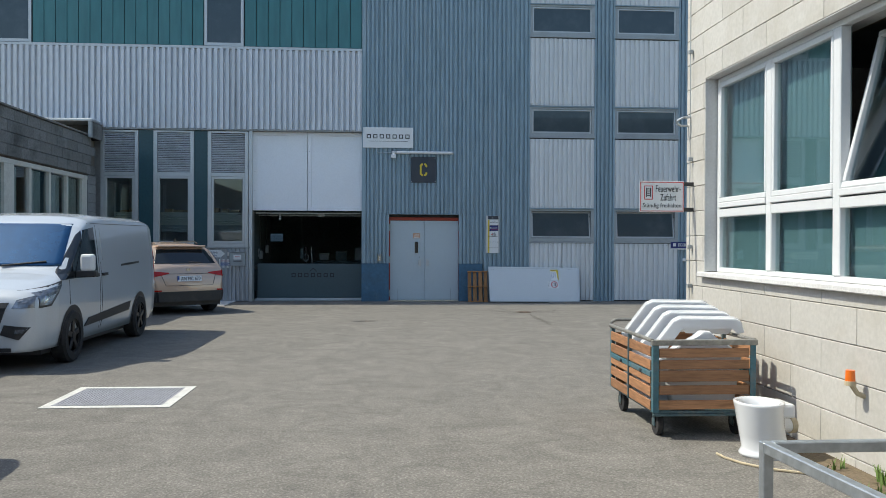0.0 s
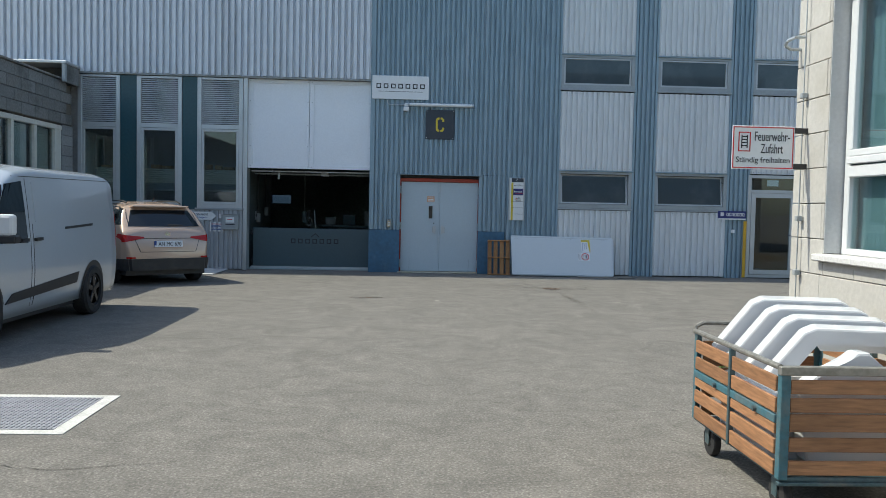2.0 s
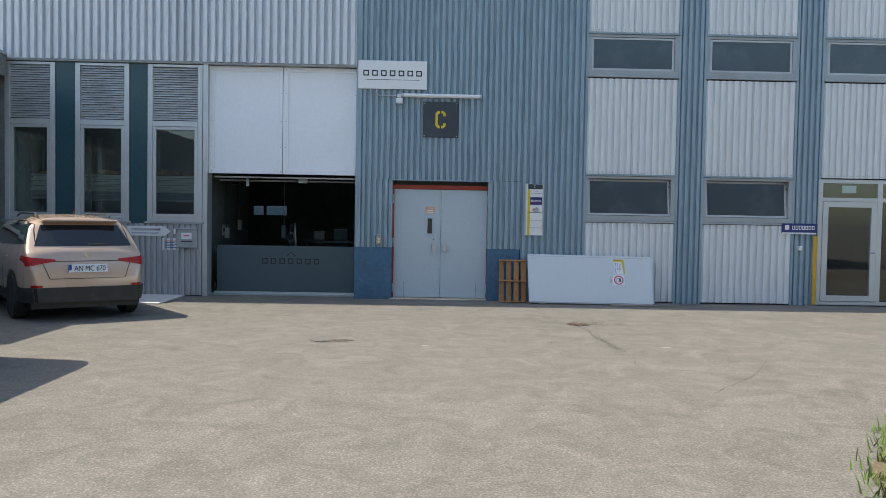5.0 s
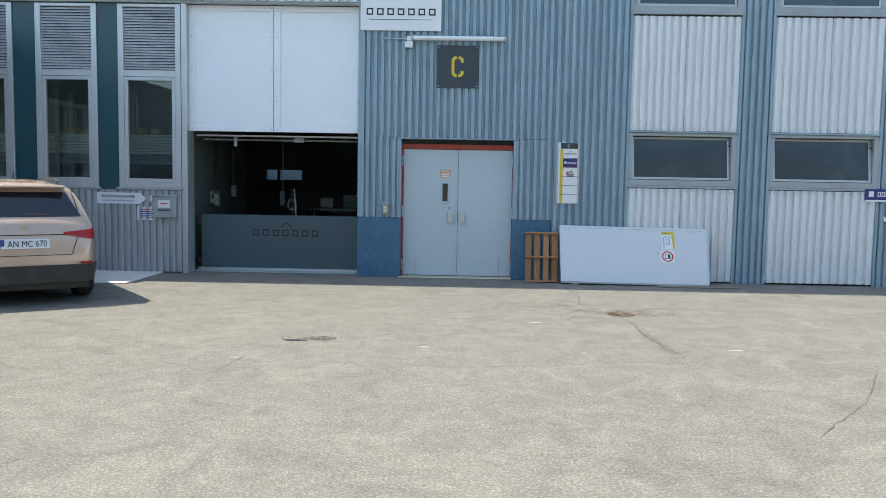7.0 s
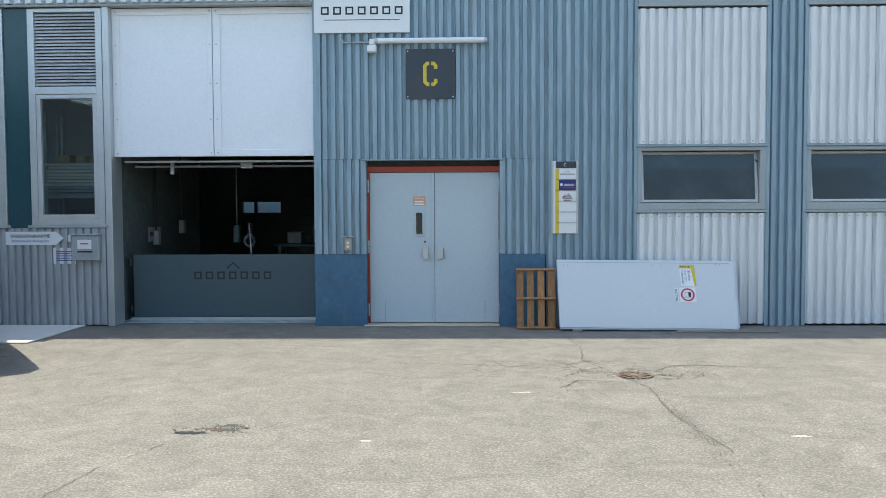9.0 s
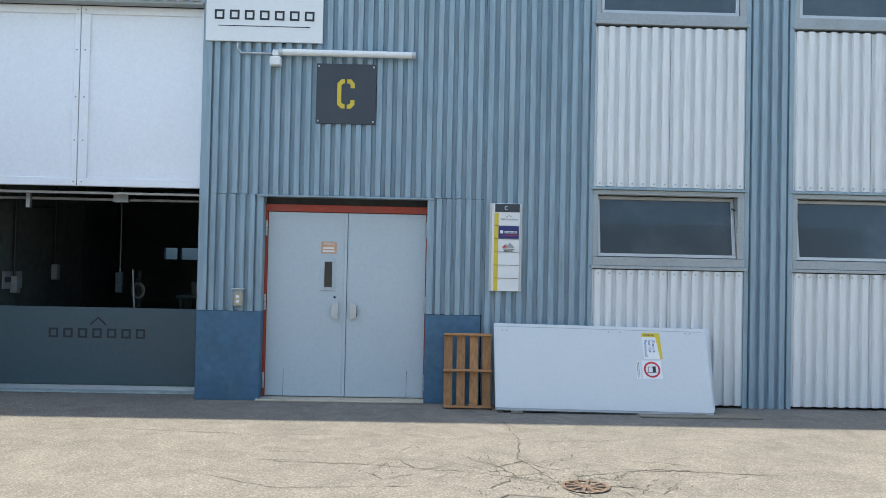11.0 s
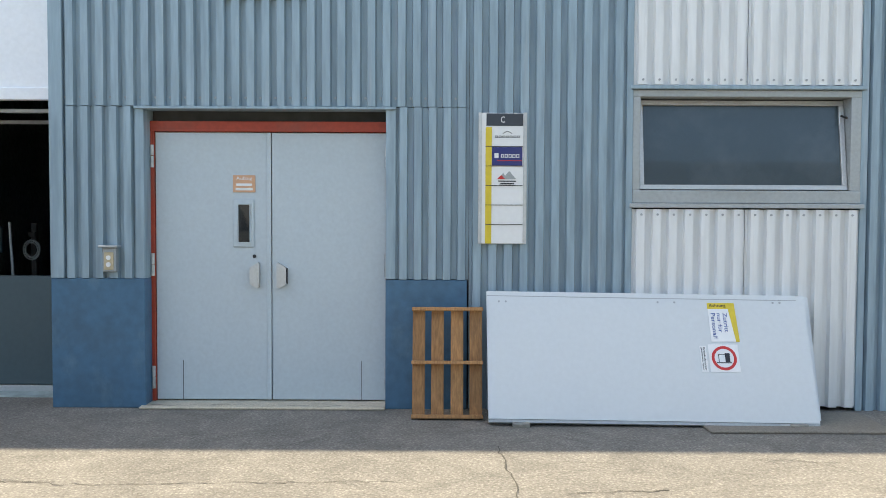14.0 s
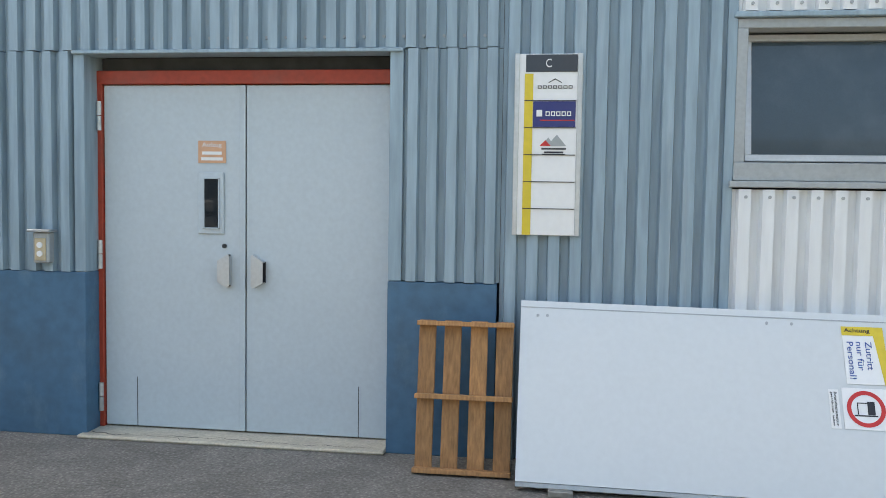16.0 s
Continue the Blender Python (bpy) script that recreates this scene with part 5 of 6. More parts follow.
# ---- vehicles ----


def lathe(profile, n, axis="X"):
    """A solid turned round the x axis from (radius, x) pairs."""
    bm = bmesh.new()
    rings = []
    for r, x in profile:
        rings.append([bm.verts.new((x, r * math.cos(a), r * math.sin(a))) for a in (i * math.tau / n for i in range(n))])
    for p, q in zip(rings, rings[1:]):
        for i in range(n):
            bm.faces.new((p[i], p[(i + 1) % n], q[(i + 1) % n], q[i]))
    bm.faces.new(rings[0][::-1])
    bm.faces.new(rings[-1])
    bmesh.ops.recalc_face_normals(bm, faces=bm.faces[:])
    return bm


def hull(length, width, zb, tops, plan, shape, rounds):
    """Half width of a car body at the station s and height z, and the body mesh by the same rule."""
    pick = lambda table, v: float(np.interp(v, [a for a, _ in table], [b for _, b in table]))
    EX = 3.0

    def half(s, z):
        top, r = pick(tops, s), pick(rounds, s)
        if z > top or z < zb or s < 0 or s > length:
            return 0.0
        t = max(0.0, (z - (top - r)) / r)
        return width / 2 * pick(plan, s) * pick(shape, z) * max(0.0, 1 - t ** EX) ** (1 / EX)

    def body():
        bm, rings = bmesh.new(), []
        stations = sorted(set([round(a, 3) for a, _ in tops] + [round(a, 3) for a, _ in plan] + [round(x, 3) for x in np.linspace(0, length, 56)]))
        for s in stations:
            top, r = pick(tops, s), pick(rounds, s)
            zs = list(np.linspace(zb, top - r, 12)) + [top - r + r * math.sin(f) ** (2 / EX) for f in np.linspace(0.12, math.pi / 2, 12)]
            pts = []
            for i, z in enumerate(zs):
                if i < 12:
                    w = half(s, z)
                else:
                    f = np.linspace(0.12, math.pi / 2, 12)[i - 12]
                    w = width / 2 * pick(plan, s) * pick(shape, z) * max(0.0, math.cos(f)) ** (2 / EX)
                pts.append((w, z))
            ring = [bm.verts.new((w, s, z)) for w, z in pts] + [bm.verts.new((-w, s, z)) for w, z in pts[-2::-1]]
            rings.append(ring)
        for p, q in zip(rings, rings[1:]):
            for i in range(len(p) - 1):
                bm.faces.new((p[i], p[i + 1], q[i + 1], q[i]))
            bm.faces.new((p[-1], p[0], q[0], q[-1]))
        bm.faces.new(rings[0])
        bm.faces.new(rings[-1][::-1])
        bmesh.ops.recalc_face_normals(bm, faces=bm.faces[:])
        return bm

    def side(sign, off):
        return lambda s, z, k=0: Vector((sign * (half(s, z) + off - k), s, z))

    def nose(off):
        grid = np.linspace(0, length * 0.62, 420)

        def f(x, z, k=0):
            s = next((g for g in grid if half(g, z) >= max(abs(x), 0.03)), 0.0)
            lo = max(0.0, s - grid[1])
            for _ in range(12):
                mid = (lo + s) / 2
                lo, s = (lo, mid) if half(mid, z) >= max(abs(x), 0.03) else (mid, s)
            return Vector((x, s - off + k, z))
        return f
    return half, body, side, nose


def patch(fn, corners, n=8, m=4, rim=0.02):
    """A curved plate lying on the body: corners in the plate's own two coordinates, with a rim that reaches inwards."""
    a, b, c, d = (Vector(k) for k in corners)
    bm = bmesh.new()
    grid = []
    for j in range(m + 1):
        v = j / m
        row = []
        for i in range(n + 1):
            u = i / n
            p = (a * (1 - u) + b * u) * (1 - v) + (d * (1 - u) + c * u) * v
            row.append((p.x, p.y))
        grid.append(row)
    vs = [[bm.verts.new(fn(*p)) for p in row] for row in grid]
    for j in range(m):
        for i in range(n):
            bm.faces.new((vs[j][i], vs[j][i + 1], vs[j + 1][i + 1], vs[j + 1][i]))
    loop = [(0, i) for i in range(n)] + [(j, n) for j in range(m)] + [(m, i) for i in range(n, 0, -1)] + [(j, 0) for j in range(m, 0, -1)]
    inner = [bm.verts.new(fn(*grid[j][i], rim)) for j, i in loop]
    for k in range(len(loop)):
        e = (k + 1) % len(loop)
        bm.faces.new((vs[loop[k][0]][loop[k][1]], inner[k], inner[e], vs[loop[e][0]][loop[e][1]]))
    bmesh.ops.recalc_face_normals(bm, faces=bm.faces[:])
    return bm


def round_patch(fn, s0, z0, r, n=26, zmin=0.2):
    bm = bmesh.new()
    ring = [bm.verts.new(fn(s0 + r * math.cos(a), max(zmin, z0 + r * math.sin(a)))) for a in (i * math.tau / n for i in range(n))]
    mid = bm.verts.new(fn(s0, max(zmin, z0 + 0.02)))
    for i in range(n):
        if (ring[i].co - ring[(i + 1) % n].co).length > 1e-5:
            bm.faces.new((mid, ring[i], ring[(i + 1) % n]))
    bmesh.ops.recalc_face_normals(bm, faces=bm.faces[:])
    return bm


def wheel(parent, x, s, r, w, rim_mat, sign):
    """Tyre with a five-spoke rim."""
    tyre = part("wheel", lathe([(r * 0.6, -w / 2), (r * 0.92, -w / 2), (r, -w / 2 + 0.03), (r, w / 2 - 0.03), (r * 0.92, w / 2), (r * 0.66, w / 2), (r * 0.64, w / 2 - 0.04)], 32), RUBBER, parent, smooth=False)
    tyre.location = (x, s, r)
    e = sign * (w / 2 - 0.03)
    bm = lathe([(r * 0.66, e - 0.01), (r * 0.66, e + 0.01), (r * 0.57, e + 0.01), (r * 0.57, e - 0.01)], 28)
    for k in range(5):
        box(e - 0.01, e + 0.018, -0.035, 0.035, 0.03, r * 0.6, 0.006, bm, pose(0, 0, 0, 72 * k, 0, 0))
    join(bm, lathe([(0.055, e - 0.01), (0.055, e + 0.022), (0.03, e + 0.026)], 14))
    rim = part("rim", bm, rim_mat, tyre)
    rim.parent = tyre
    return tyre


def make_van(m):
    van = thing("van", m, "silver-white panel van with dark wheels, parked on the asphalt", "van")
    L = 4.75
    half, body, side, nose = hull(
        L, 1.90, 0.24,
        [(0, 0.76), (0.05, 0.87), (0.16, 0.95), (0.45, 1.05), (0.70, 1.12), (0.78, 1.16), (1.50, 1.74), (1.75, 1.84), (2.2, 1.89), (4.3, 1.89), (4.6, 1.86), (4.75, 1.78)],
        [(0, 0.72), (0.03, 0.83), (0.10, 0.90), (0.25, 0.96), (0.5, 1.0), (4.45, 1.0), (4.68, 0.975), (4.75, 0.93)],
        [(0.2, 0.93), (0.42, 0.985), (0.72, 1.0), (1.05, 0.985), (1.4, 0.95), (1.9, 0.885)],
        [(0, 0.16), (0.7, 0.14), (1.5, 0.14), (2.0, 0.14), (4.75, 0.14)])
    part("body", body(), VANPAINT, van, smooth=True)
    for sg in (1, -1):
        f = side(sg, 0.007)
        part("door_window", patch(f, [(1.02, 1.04), (1.88, 1.02), (1.86, 1.69), (1.50, 1.65)]), DARKGLASS, van)
        part("quarter_light", patch(f, [(0.66, 1.03), (1.0, 1.035), (1.47, 1.64), (1.38, 1.585)], 5, 8), DARKGLASS, van)
        part("headlight_surround", patch(side(sg, 0.006), [(0.13, 0.73), (0.34, 0.745), (0.68, 1.03), (0.16, 0.93)]), BLACKPLASTIC, van)
        lamp = part("headlight", patch(side(sg, 0.012), [(0.135, 0.755), (0.32, 0.77), (0.61, 0.99), (0.165, 0.905)]), CLEARLAMP, van, "clear headlight with chrome reflector")
        part("reflector", patch(side(sg, 0.018), [(0.19, 0.79), (0.32, 0.80), (0.42, 0.88), (0.23, 0.86)], 4, 3), CHROME, lamp)
        part("headlight_front", patch(nose(0.012), [(sg * 0.62, 0.735), (sg * 0.84, 0.74), (sg * 0.835, 0.88), (sg * 0.66, 0.83)], 8, 4), CLEARLAMP, van)
        part("roof_gutter", patch(side(sg, 0.004), [(1.7, 1.735), (4.6, 1.755), (4.6, 1.763), (1.7, 1.743)], 16, 1, 0.01), BLACKPLASTIC, van)
        part("side_moulding", patch(side(sg, 0.012), [(1.36, 0.40), (3.20, 0.47), (3.26, 0.60), (1.50, 0.50)], 14, 2), BLACKPLASTIC, van)
        part("slide_rail", patch(side(sg, 0.004), [(2.9, 1.14), (3.78, 1.165), (3.78, 1.195), (2.9, 1.17)], 8, 1), BLACKPLASTIC, van)
        part("panel_swage", patch(side(sg, 0.006), [(2.1, 1.24), (4.5, 1.26), (4.36, 1.66), (2.1, 1.68)], 12, 4), VANPAINT, van, smooth=False)
        for s in (1.78, 2.12):
            part("door_handle", patch(side(sg, 0.035), [(s - 0.08, 1.03), (s + 0.08, 1.035), (s + 0.08, 1.07), (s - 0.08, 1.065)], 4, 1, 0.04), BLACKPLASTIC, van)
        for s, z0, z1 in ((1.95, 0.32, 1.72), (2.02, 0.32, 1.22), (0.86, 0.72, 1.02)):
            part("door_seam", patch(side(sg, 0.0025), [(s, z0), (s + 0.008, z0), (s + 0.008, z1), (s, z1)], 1, 10, 0.01), BLACKPLASTIC, van)
        for s in (0.95, 3.75):
            part("wheel_arch", round_patch(side(sg, 0.004), s, 0.33, 0.385, zmin=0.245), BLACKPLASTIC, van)
            wheel(van, sg * 0.87, s, 0.325, 0.2, RIMDARK, sg)
        part("tail_light", patch(side(sg, 0.006), [(4.66, 0.85), (4.74, 0.85), (4.74, 1.35), (4.69, 1.35)], 2, 6), REDLAMP, van)
        mir = part("wing_mirror", box(-0.085, 0.085, -0.06, 0.06, 0.0, 0.22, 0.035, seg=2), SIGNWHITE, van, smooth=False)
        mir.location = (sg * 1.07, 1.12, 1.12)
        part("mirror_foot", box(-0.14, 0.11, -0.06, 0.07, -0.07, 0.012, 0.015), BLACKPLASTIC, mir)
        fog = part("fog_surround", patch(nose(0.012), [(sg * 0.50, 0.44), (sg * 0.70, 0.38), (sg * 0.81, 0.52), (sg * 0.54, 0.55)], 6, 3), BLACKPLASTIC, van)
        part("fog_light", patch(nose(0.022), [(sg * 0.66, 0.45), (sg * 0.74, 0.45), (sg * 0.76, 0.50), (sg * 0.67, 0.50)], 4, 2), CLEARLAMP, fog)
    n = nose(0.008)
    part("windscreen", patch(n, [(-0.83, 1.195), (0.83, 1.195), (0.73, 1.73), (-0.73, 1.73)], 18, 14), SHIELDGLASS, van, "windscreen with the blue of the reflected sky put into its colour", True)
    for x in (-0.5, 0.15):
        a, b = nose(0.03)(x, 1.2), nose(0.03)(x + 0.5, 1.25)
        part("wiper", rod(a, b, 0.012), BLACKPLASTIC, van)
    part("grille", patch(nose(0.014), [(-0.50, 0.57), (0.50, 0.57), (0.58, 0.80), (-0.58, 0.80)], 10, 4), BLACKPLASTIC, van)
    for z in (0.62, 0.69, 0.76):
        part("grille_bar", patch(nose(0.022), [(-0.45, z), (0.45, z), (0.45, z + 0.014), (-0.45, z + 0.014)], 8, 1), CHROME, van)
    part("lower_grille", patch(nose(0.012), [(-0.5, 0.27), (0.5, 0.27), (0.46, 0.45), (-0.46, 0.45)], 8, 3), BLACKPLASTIC, van)
    part("bumper_lip", patch(nose(0.016), [(-0.62, 0.245), (0.62, 0.245), (0.62, 0.29), (-0.62, 0.29)], 10, 2), BLACKPLASTIC, van)
    part("underbody", box(-0.8, 0.8, 0.35, 4.5, 0.17, 0.25), BLACKPLASTIC, van)
    part("number_plate", patch(nose(0.03), [(-0.26, 0.46), (0.26, 0.46), (0.26, 0.56), (-0.26, 0.56)], 4, 2), SIGNWHITE, van)
    return van


make_van(pose(-4.82, 9.62, 0))
make_van(pose(-4.6, 1.3, 0))


def make_car(m):
    car = thing("car", m, "beige metallic compact crossover with black lower trim, parked by the wall", "car")
    L = 4.1
    half, body, side, nose = hull(
        L, 1.70, 0.27,
        [(0, 0.66), (0.05, 0.86), (0.10, 0.98), (0.18, 1.05), (0.50, 1.40), (0.62, 1.45), (1.3, 1.49), (2.0, 1.46), (2.3, 1.40), (3.0, 1.03), (3.7, 0.90), (4.0, 0.78), (4.1, 0.62)],
        [(0, 0.80), (0.05, 0.88), (0.15, 0.94), (0.4, 0.985), (0.8, 1.0), (3.3, 1.0), (3.8, 0.93), (4.1, 0.7)],
        [(0.2, 0.94), (0.45, 0.99), (0.75, 1.0), (0.95, 0.97), (1.25, 0.83), (1.55, 0.68)],
        [(0, 0.12), (0.5, 0.14), (2.3, 0.16), (3.2, 0.14), (4.1, 0.14)])
    part("body", body(), CARPAINT, car, smooth=True)
    n = nose(0.008)
    part("rear_window", patch(n, [(-0.66, 1.05), (0.66, 1.05), (0.53, 1.34), (-0.53, 1.34)], 12, 6), DARKGLASS, car)
    part("spoiler", box(-0.52, 0.52, 0.36, 0.60, 1.385, 1.425, 0.015), CARPAINT, car)
    part("wiper", rod((0.02, 0.10, 1.08), (0.30, 0.12, 1.07), 0.012), BLACKPLASTIC, car)
    part("lower_bumper", patch(nose(0.032), [(-0.76, 0.272), (0.76, 0.272), (0.79, 0.48), (-0.79, 0.48)], 14, 4), BLACKPLASTIC, car, "black plastic lower bumper")
    part("tailgate_crease", patch(nose(0.004), [(-0.56, 0.835), (0.56, 0.835), (0.56, 0.845), (-0.56, 0.845)], 10, 1), BLACKPLASTIC, car)
    for sg in (1, -1):
        part("tailgate_seam", patch(nose(0.004), [(sg * 0.50, 0.60), (sg * 0.51, 0.60), (sg * 0.60, 0.84), (sg * 0.59, 0.84)], 1, 6), BLACKPLASTIC, car)
    part("tailgate_seam", patch(nose(0.004), [(-0.5, 0.595), (0.5, 0.595), (0.5, 0.603), (-0.5, 0.603)], 8, 1), BLACKPLASTIC, car)
    plate = part("number_plate", patch(nose(0.02), [(-0.26, 0.685), (0.26, 0.685), (0.26, 0.795), (-0.26, 0.795)], 4, 2), SIGNWHITE, car)
    y = nose(0.02)(0, 0.74).y
    part("country_strip", box(-0.262, -0.222, y - 0.006, y + 0.012, 0.686, 0.794, 0.002), SIGNBLUE, plate)
    lettering("lettering", "AN MC 670", 0.42, 0.075, Matrix.Translation((0.02, y - 0.008, 0.74)), INK, plate)
    part("emblem", rod((0, nose(0.012)(0, 0.92).y, 0.915), (0, nose(-0.02)(0, 0.92).y, 0.915), 0.045, n=14), CHROME, car)
    for sg in (1, -1):
        part("tail_light", patch(nose(0.012), [(sg * 0.42, 0.845), (sg * 0.79, 0.77), (sg * 0.81, 0.905), (sg * 0.43, 0.868)], 10, 4), REDLAMP, car, "red tail light")
        part("tail_light_wrap", patch(side(sg, 0.008), [(0.05, 0.79), (0.34, 0.86), (0.28, 0.92), (0.07, 0.90)], 6, 2), REDLAMP, car)
        part("reflector", patch(nose(0.024), [(sg * 0.60, 0.485), (sg * 0.74, 0.485), (sg * 0.74, 0.515), (sg * 0.60, 0.515)], 4, 1), REDLAMP, car)
        part("side_window", patch(side(sg, 0.006), [(0.62, 1.06), (2.75, 1.02), (2.15, 1.39), (0.75, 1.40)], 14, 5), DARKGLASS, car)
        part("rear_quarter_glass", patch(side(sg, 0.007), [(0.24, 1.08), (0.64, 1.065), (0.78, 1.39), (0.50, 1.35)], 6, 5), DARKGLASS, car)
        part("bumper_side", patch(side(sg, 0.03), [(0.012, 0.272), (0.44, 0.272), (0.40, 0.475), (0.012, 0.48)], 8, 3), BLACKPLASTIC, car)
        part("sill_trim", patch(side(sg, 0.008), [(0.2, 0.28), (3.8, 0.28), (3.8, 0.40), (0.2, 0.40)], 12, 2), BLACKPLASTIC, car)
        part("roof_rail", tube([(sg * 0.50, 0.75, 1.46), (sg * 0.505, 0.9, 1.50), (sg * 0.505, 1.9, 1.50), (sg * 0.50, 2.1, 1.45)], 0.013), BLACKPLASTIC, car)
        part("door_seam", patch(side(sg, 0.003), [(1.35, 0.42), (1.36, 0.42), (1.36, 1.02), (1.35, 1.02)], 1, 6), BLACKPLASTIC, car)
        part("door_handle", patch(side(sg, 0.03), [(1.05, 0.87), (1.25, 0.86), (1.25, 0.89), (1.05, 0.9)], 4, 1, 0.04), CARPAINT, car)
        mir = part("wing_mirror", box(-0.09, 0.09, -0.06, 0.06, 0, 0.14, 0.03), CARPAINT, car)
        mir.location = (sg * 0.93, 2.65, 0.98)
        for s in (0.74, 3.28):
            part("wheel_arch", round_patch(side(sg, 0.004), s, 0.32, 0.38, zmin=0.275), BLACKPLASTIC, car)
            wheel(car, sg * 0.76, s, 0.32, 0.2, RIMDARK, sg)
    part("underbody", box(-0.72, 0.72, 0.1, 3.9, 0.18, 0.28), BLACKPLASTIC, car)
    part("aerial", rod((0, 0.8, 1.5), (0, 0.72, 1.58), 0.014, r2=0.006), BLACKPLASTIC, car)
    return car


TH = radians(37)
make_car(pose(-4.47 + 0.74 * math.sin(TH), 17.98 - 0.74 * math.cos(TH), 0, 0, 0, 37))

# ---- trolley with ceramics ----
CX0, CX1, CY0, CY1, CZ0, CZ1 = 2.05, 2.86, 6.19, 7.40, 0.205, 0.755
cart = thing("slatted_trolley", (0, 0, 0), "wooden slatted transport trolley with steel frame and castors", "trolley")
for x, sx in ((CX0, 1), (CX1, -1)):
    for y, sy in ((CY0, 1), (CY1, -1)):
        bm = box(x, x + sx * 0.045, y, y + sy * 0.006, CZ0, CZ1, 0.001)
        box(x, x + sx * 0.006, y + sy * 0.0065, y + sy * 0.045, CZ0, CZ1, 0.001, bm)
        part("corner_post", bm, CARTBLUE, cart)
part("end_rail", box(CX0 - 0.012, CX1 + 0.012, CY0 - 0.012, CY0 + 0.03, CZ1 - 0.035, CZ1 + 0.008, 0.004), CARTTOP, cart)
part("end_rail", tube([(CX0, CY1, CZ1 - 0.02), (CX0 + 0.01, CY1, CZ1 + 0.03), (CX0 + 0.05, CY1, CZ1 + 0.05), (CX1 - 0.05, CY1, CZ1 + 0.05), (CX1 - 0.01, CY1, CZ1 + 0.03), (CX1, CY1, CZ1 - 0.02)], 0.014), CARTTOP, cart)
for x in (CX0, CX1):
    part("side_rail", rod((x, CY0 + 0.02, CZ1), (x, CY1 - 0.01, CZ1), 0.016), CARTTOP, cart)
    part("middle_rail", box(x - 0.012, x + 0.012, CY0 + 0.046, CY1 - 0.046, 0.475, 0.515, 0.003), CARTBLUE, cart)
    for y in (6.45, 7.0):
        part("rail_clip", rod((x - 0.03, y, 0.495), (x + 0.03, y, 0.495), 0.014), CARTSTEEL, cart)
    part("middle_post", box(x - 0.016, x + 0.016, 6.79, 6.815, CZ0, CZ1 - 0.01, 0.003), CARTSTEEL, cart)
    for k, z in enumerate((0.215, 0.32, 0.42, 0.525, 0.63)):
        for y0, y1 in ((CY0 + 0.05, 6.785), (6.82, CY1 - 0.05)):
            part("slat", box(x - 0.009, x + 0.009, y0, y1, z, z + (0.075 if k != 2 else 0.05), 0.003), WOOD, cart)
for y in (CY0 + 0.018, CY1 - 0.018):
    for k, z in enumerate((0.225, 0.34, 0.44, 0.535, 0.625)):
        part("slat", box(CX0 + 0.05, CX1 - 0.05, y - 0.009, y + 0.009, z, z + (0.07 if k != 2 else 0.085), 0.003), WOOD, cart)
bm = box(CX0 + 0.01, CX1 - 0.01, CY0 + 0.01, CY1 - 0.01, CZ0 - 0.012, CZ0 + 0.01, 0.003)
part("deck", bm, CARTSTEEL, cart)
part("sill_beam", box(CX0, CX1, CY0 - 0.004, CY0 + 0.03, CZ0 - 0.03, CZ0 - 0.0125, 0.003), CARTSTEEL, cart)
for x in (CX0 + 0.09, CX1 - 0.09):
    for y in (CY0 + 0.16, CY1 - 0.12):
        c = part("castor", lathe([(0.05, -0.022), (0.088, -0.022), (0.092, -0.012), (0.092, 0.012), (0.088, 0.022), (0.05, 0.022)], 22), RUBBER, cart)
        c.location = (x, y, 0.092)
        part("hub", rod((-0.028, 0, 0), (0.028, 0, 0), 0.03, n=12), CARTTOP, c)
        part("fork_plate", box(-0.036, -0.03, -0.03, 0.03, -0.02, 0.1, 0.002), CARTSTEEL, c)
        part("fork_plate", box(0.03, 0.036, -0.03, 0.03, -0.02, 0.1, 0.002), CARTSTEEL, c)


def ceramic_arch(m):
    """A white pan of fired clay: a bent lip with slanted ends, and a shallow back."""
    a = thing("washbasin", m, "white ceramic basin stacked on edge in the trolley", "basin", "stacked basins")
    prof = [(-0.40, -0.27), (-0.19, 0.025), (-0.13, 0.055), (0.30, 0.055), (0.345, 0.035), (0.375, -0.06), (0.315, -0.075), (0.285, -0.02), (-0.10, -0.02), (-0.13, -0.035), (-0.315, -0.345)]
    bm = prism(prof, -0.05, 0.05)
    bmesh.ops.bevel(bm, geom=[e for e in bm.edges], offset=0.012, segments=2, affect="EDGES", profile=0.5)
    part("rim", bm, CERAMIC, a)
    part("bowl", prism([(-0.12, -0.03), (0.30, -0.03), (0.26, -0.09), (-0.08, -0.09)], 0.02, 0.035), CERAMIC, a)
    return a


for i in range(4):
    ceramic_arch(pose(2.47 + 0.026 * i, 7.09 - 0.16 * i, 0.95 - 0.034 * i, 8, 0, -12))
cer = thing("pedestal", (2.50, 6.36, 0.255), "white ceramic pedestal lying in the trolley", "pedestal")
bm = prism([(-0.32, 0.36), (-0.2, 0.46), (-0.06, 0.50), (-0.02, 0.56), (0.05, 0.56), (0.08, 0.50), (0.2, 0.45), (0.3, 0.36), (0.24, 0.0), (-0.26, 0.0)], -0.06, 0.05)
bmesh.ops.bevel(bm, geom=bm.edges[:], offset=0.015, segments=2, affect="EDGES", profile=0.5)
part("body", bm, CERAMIC, cer)
stack = thing("ceramic_tray", (2.42, 6.8, 0.215), "white ceramic tray standing in the trolley", "tray")
part("body", box(-0.32, 0.3, -0.38, 0.3, 0.0, 0.36, 0.03, seg=2), CERAMIC, stack)

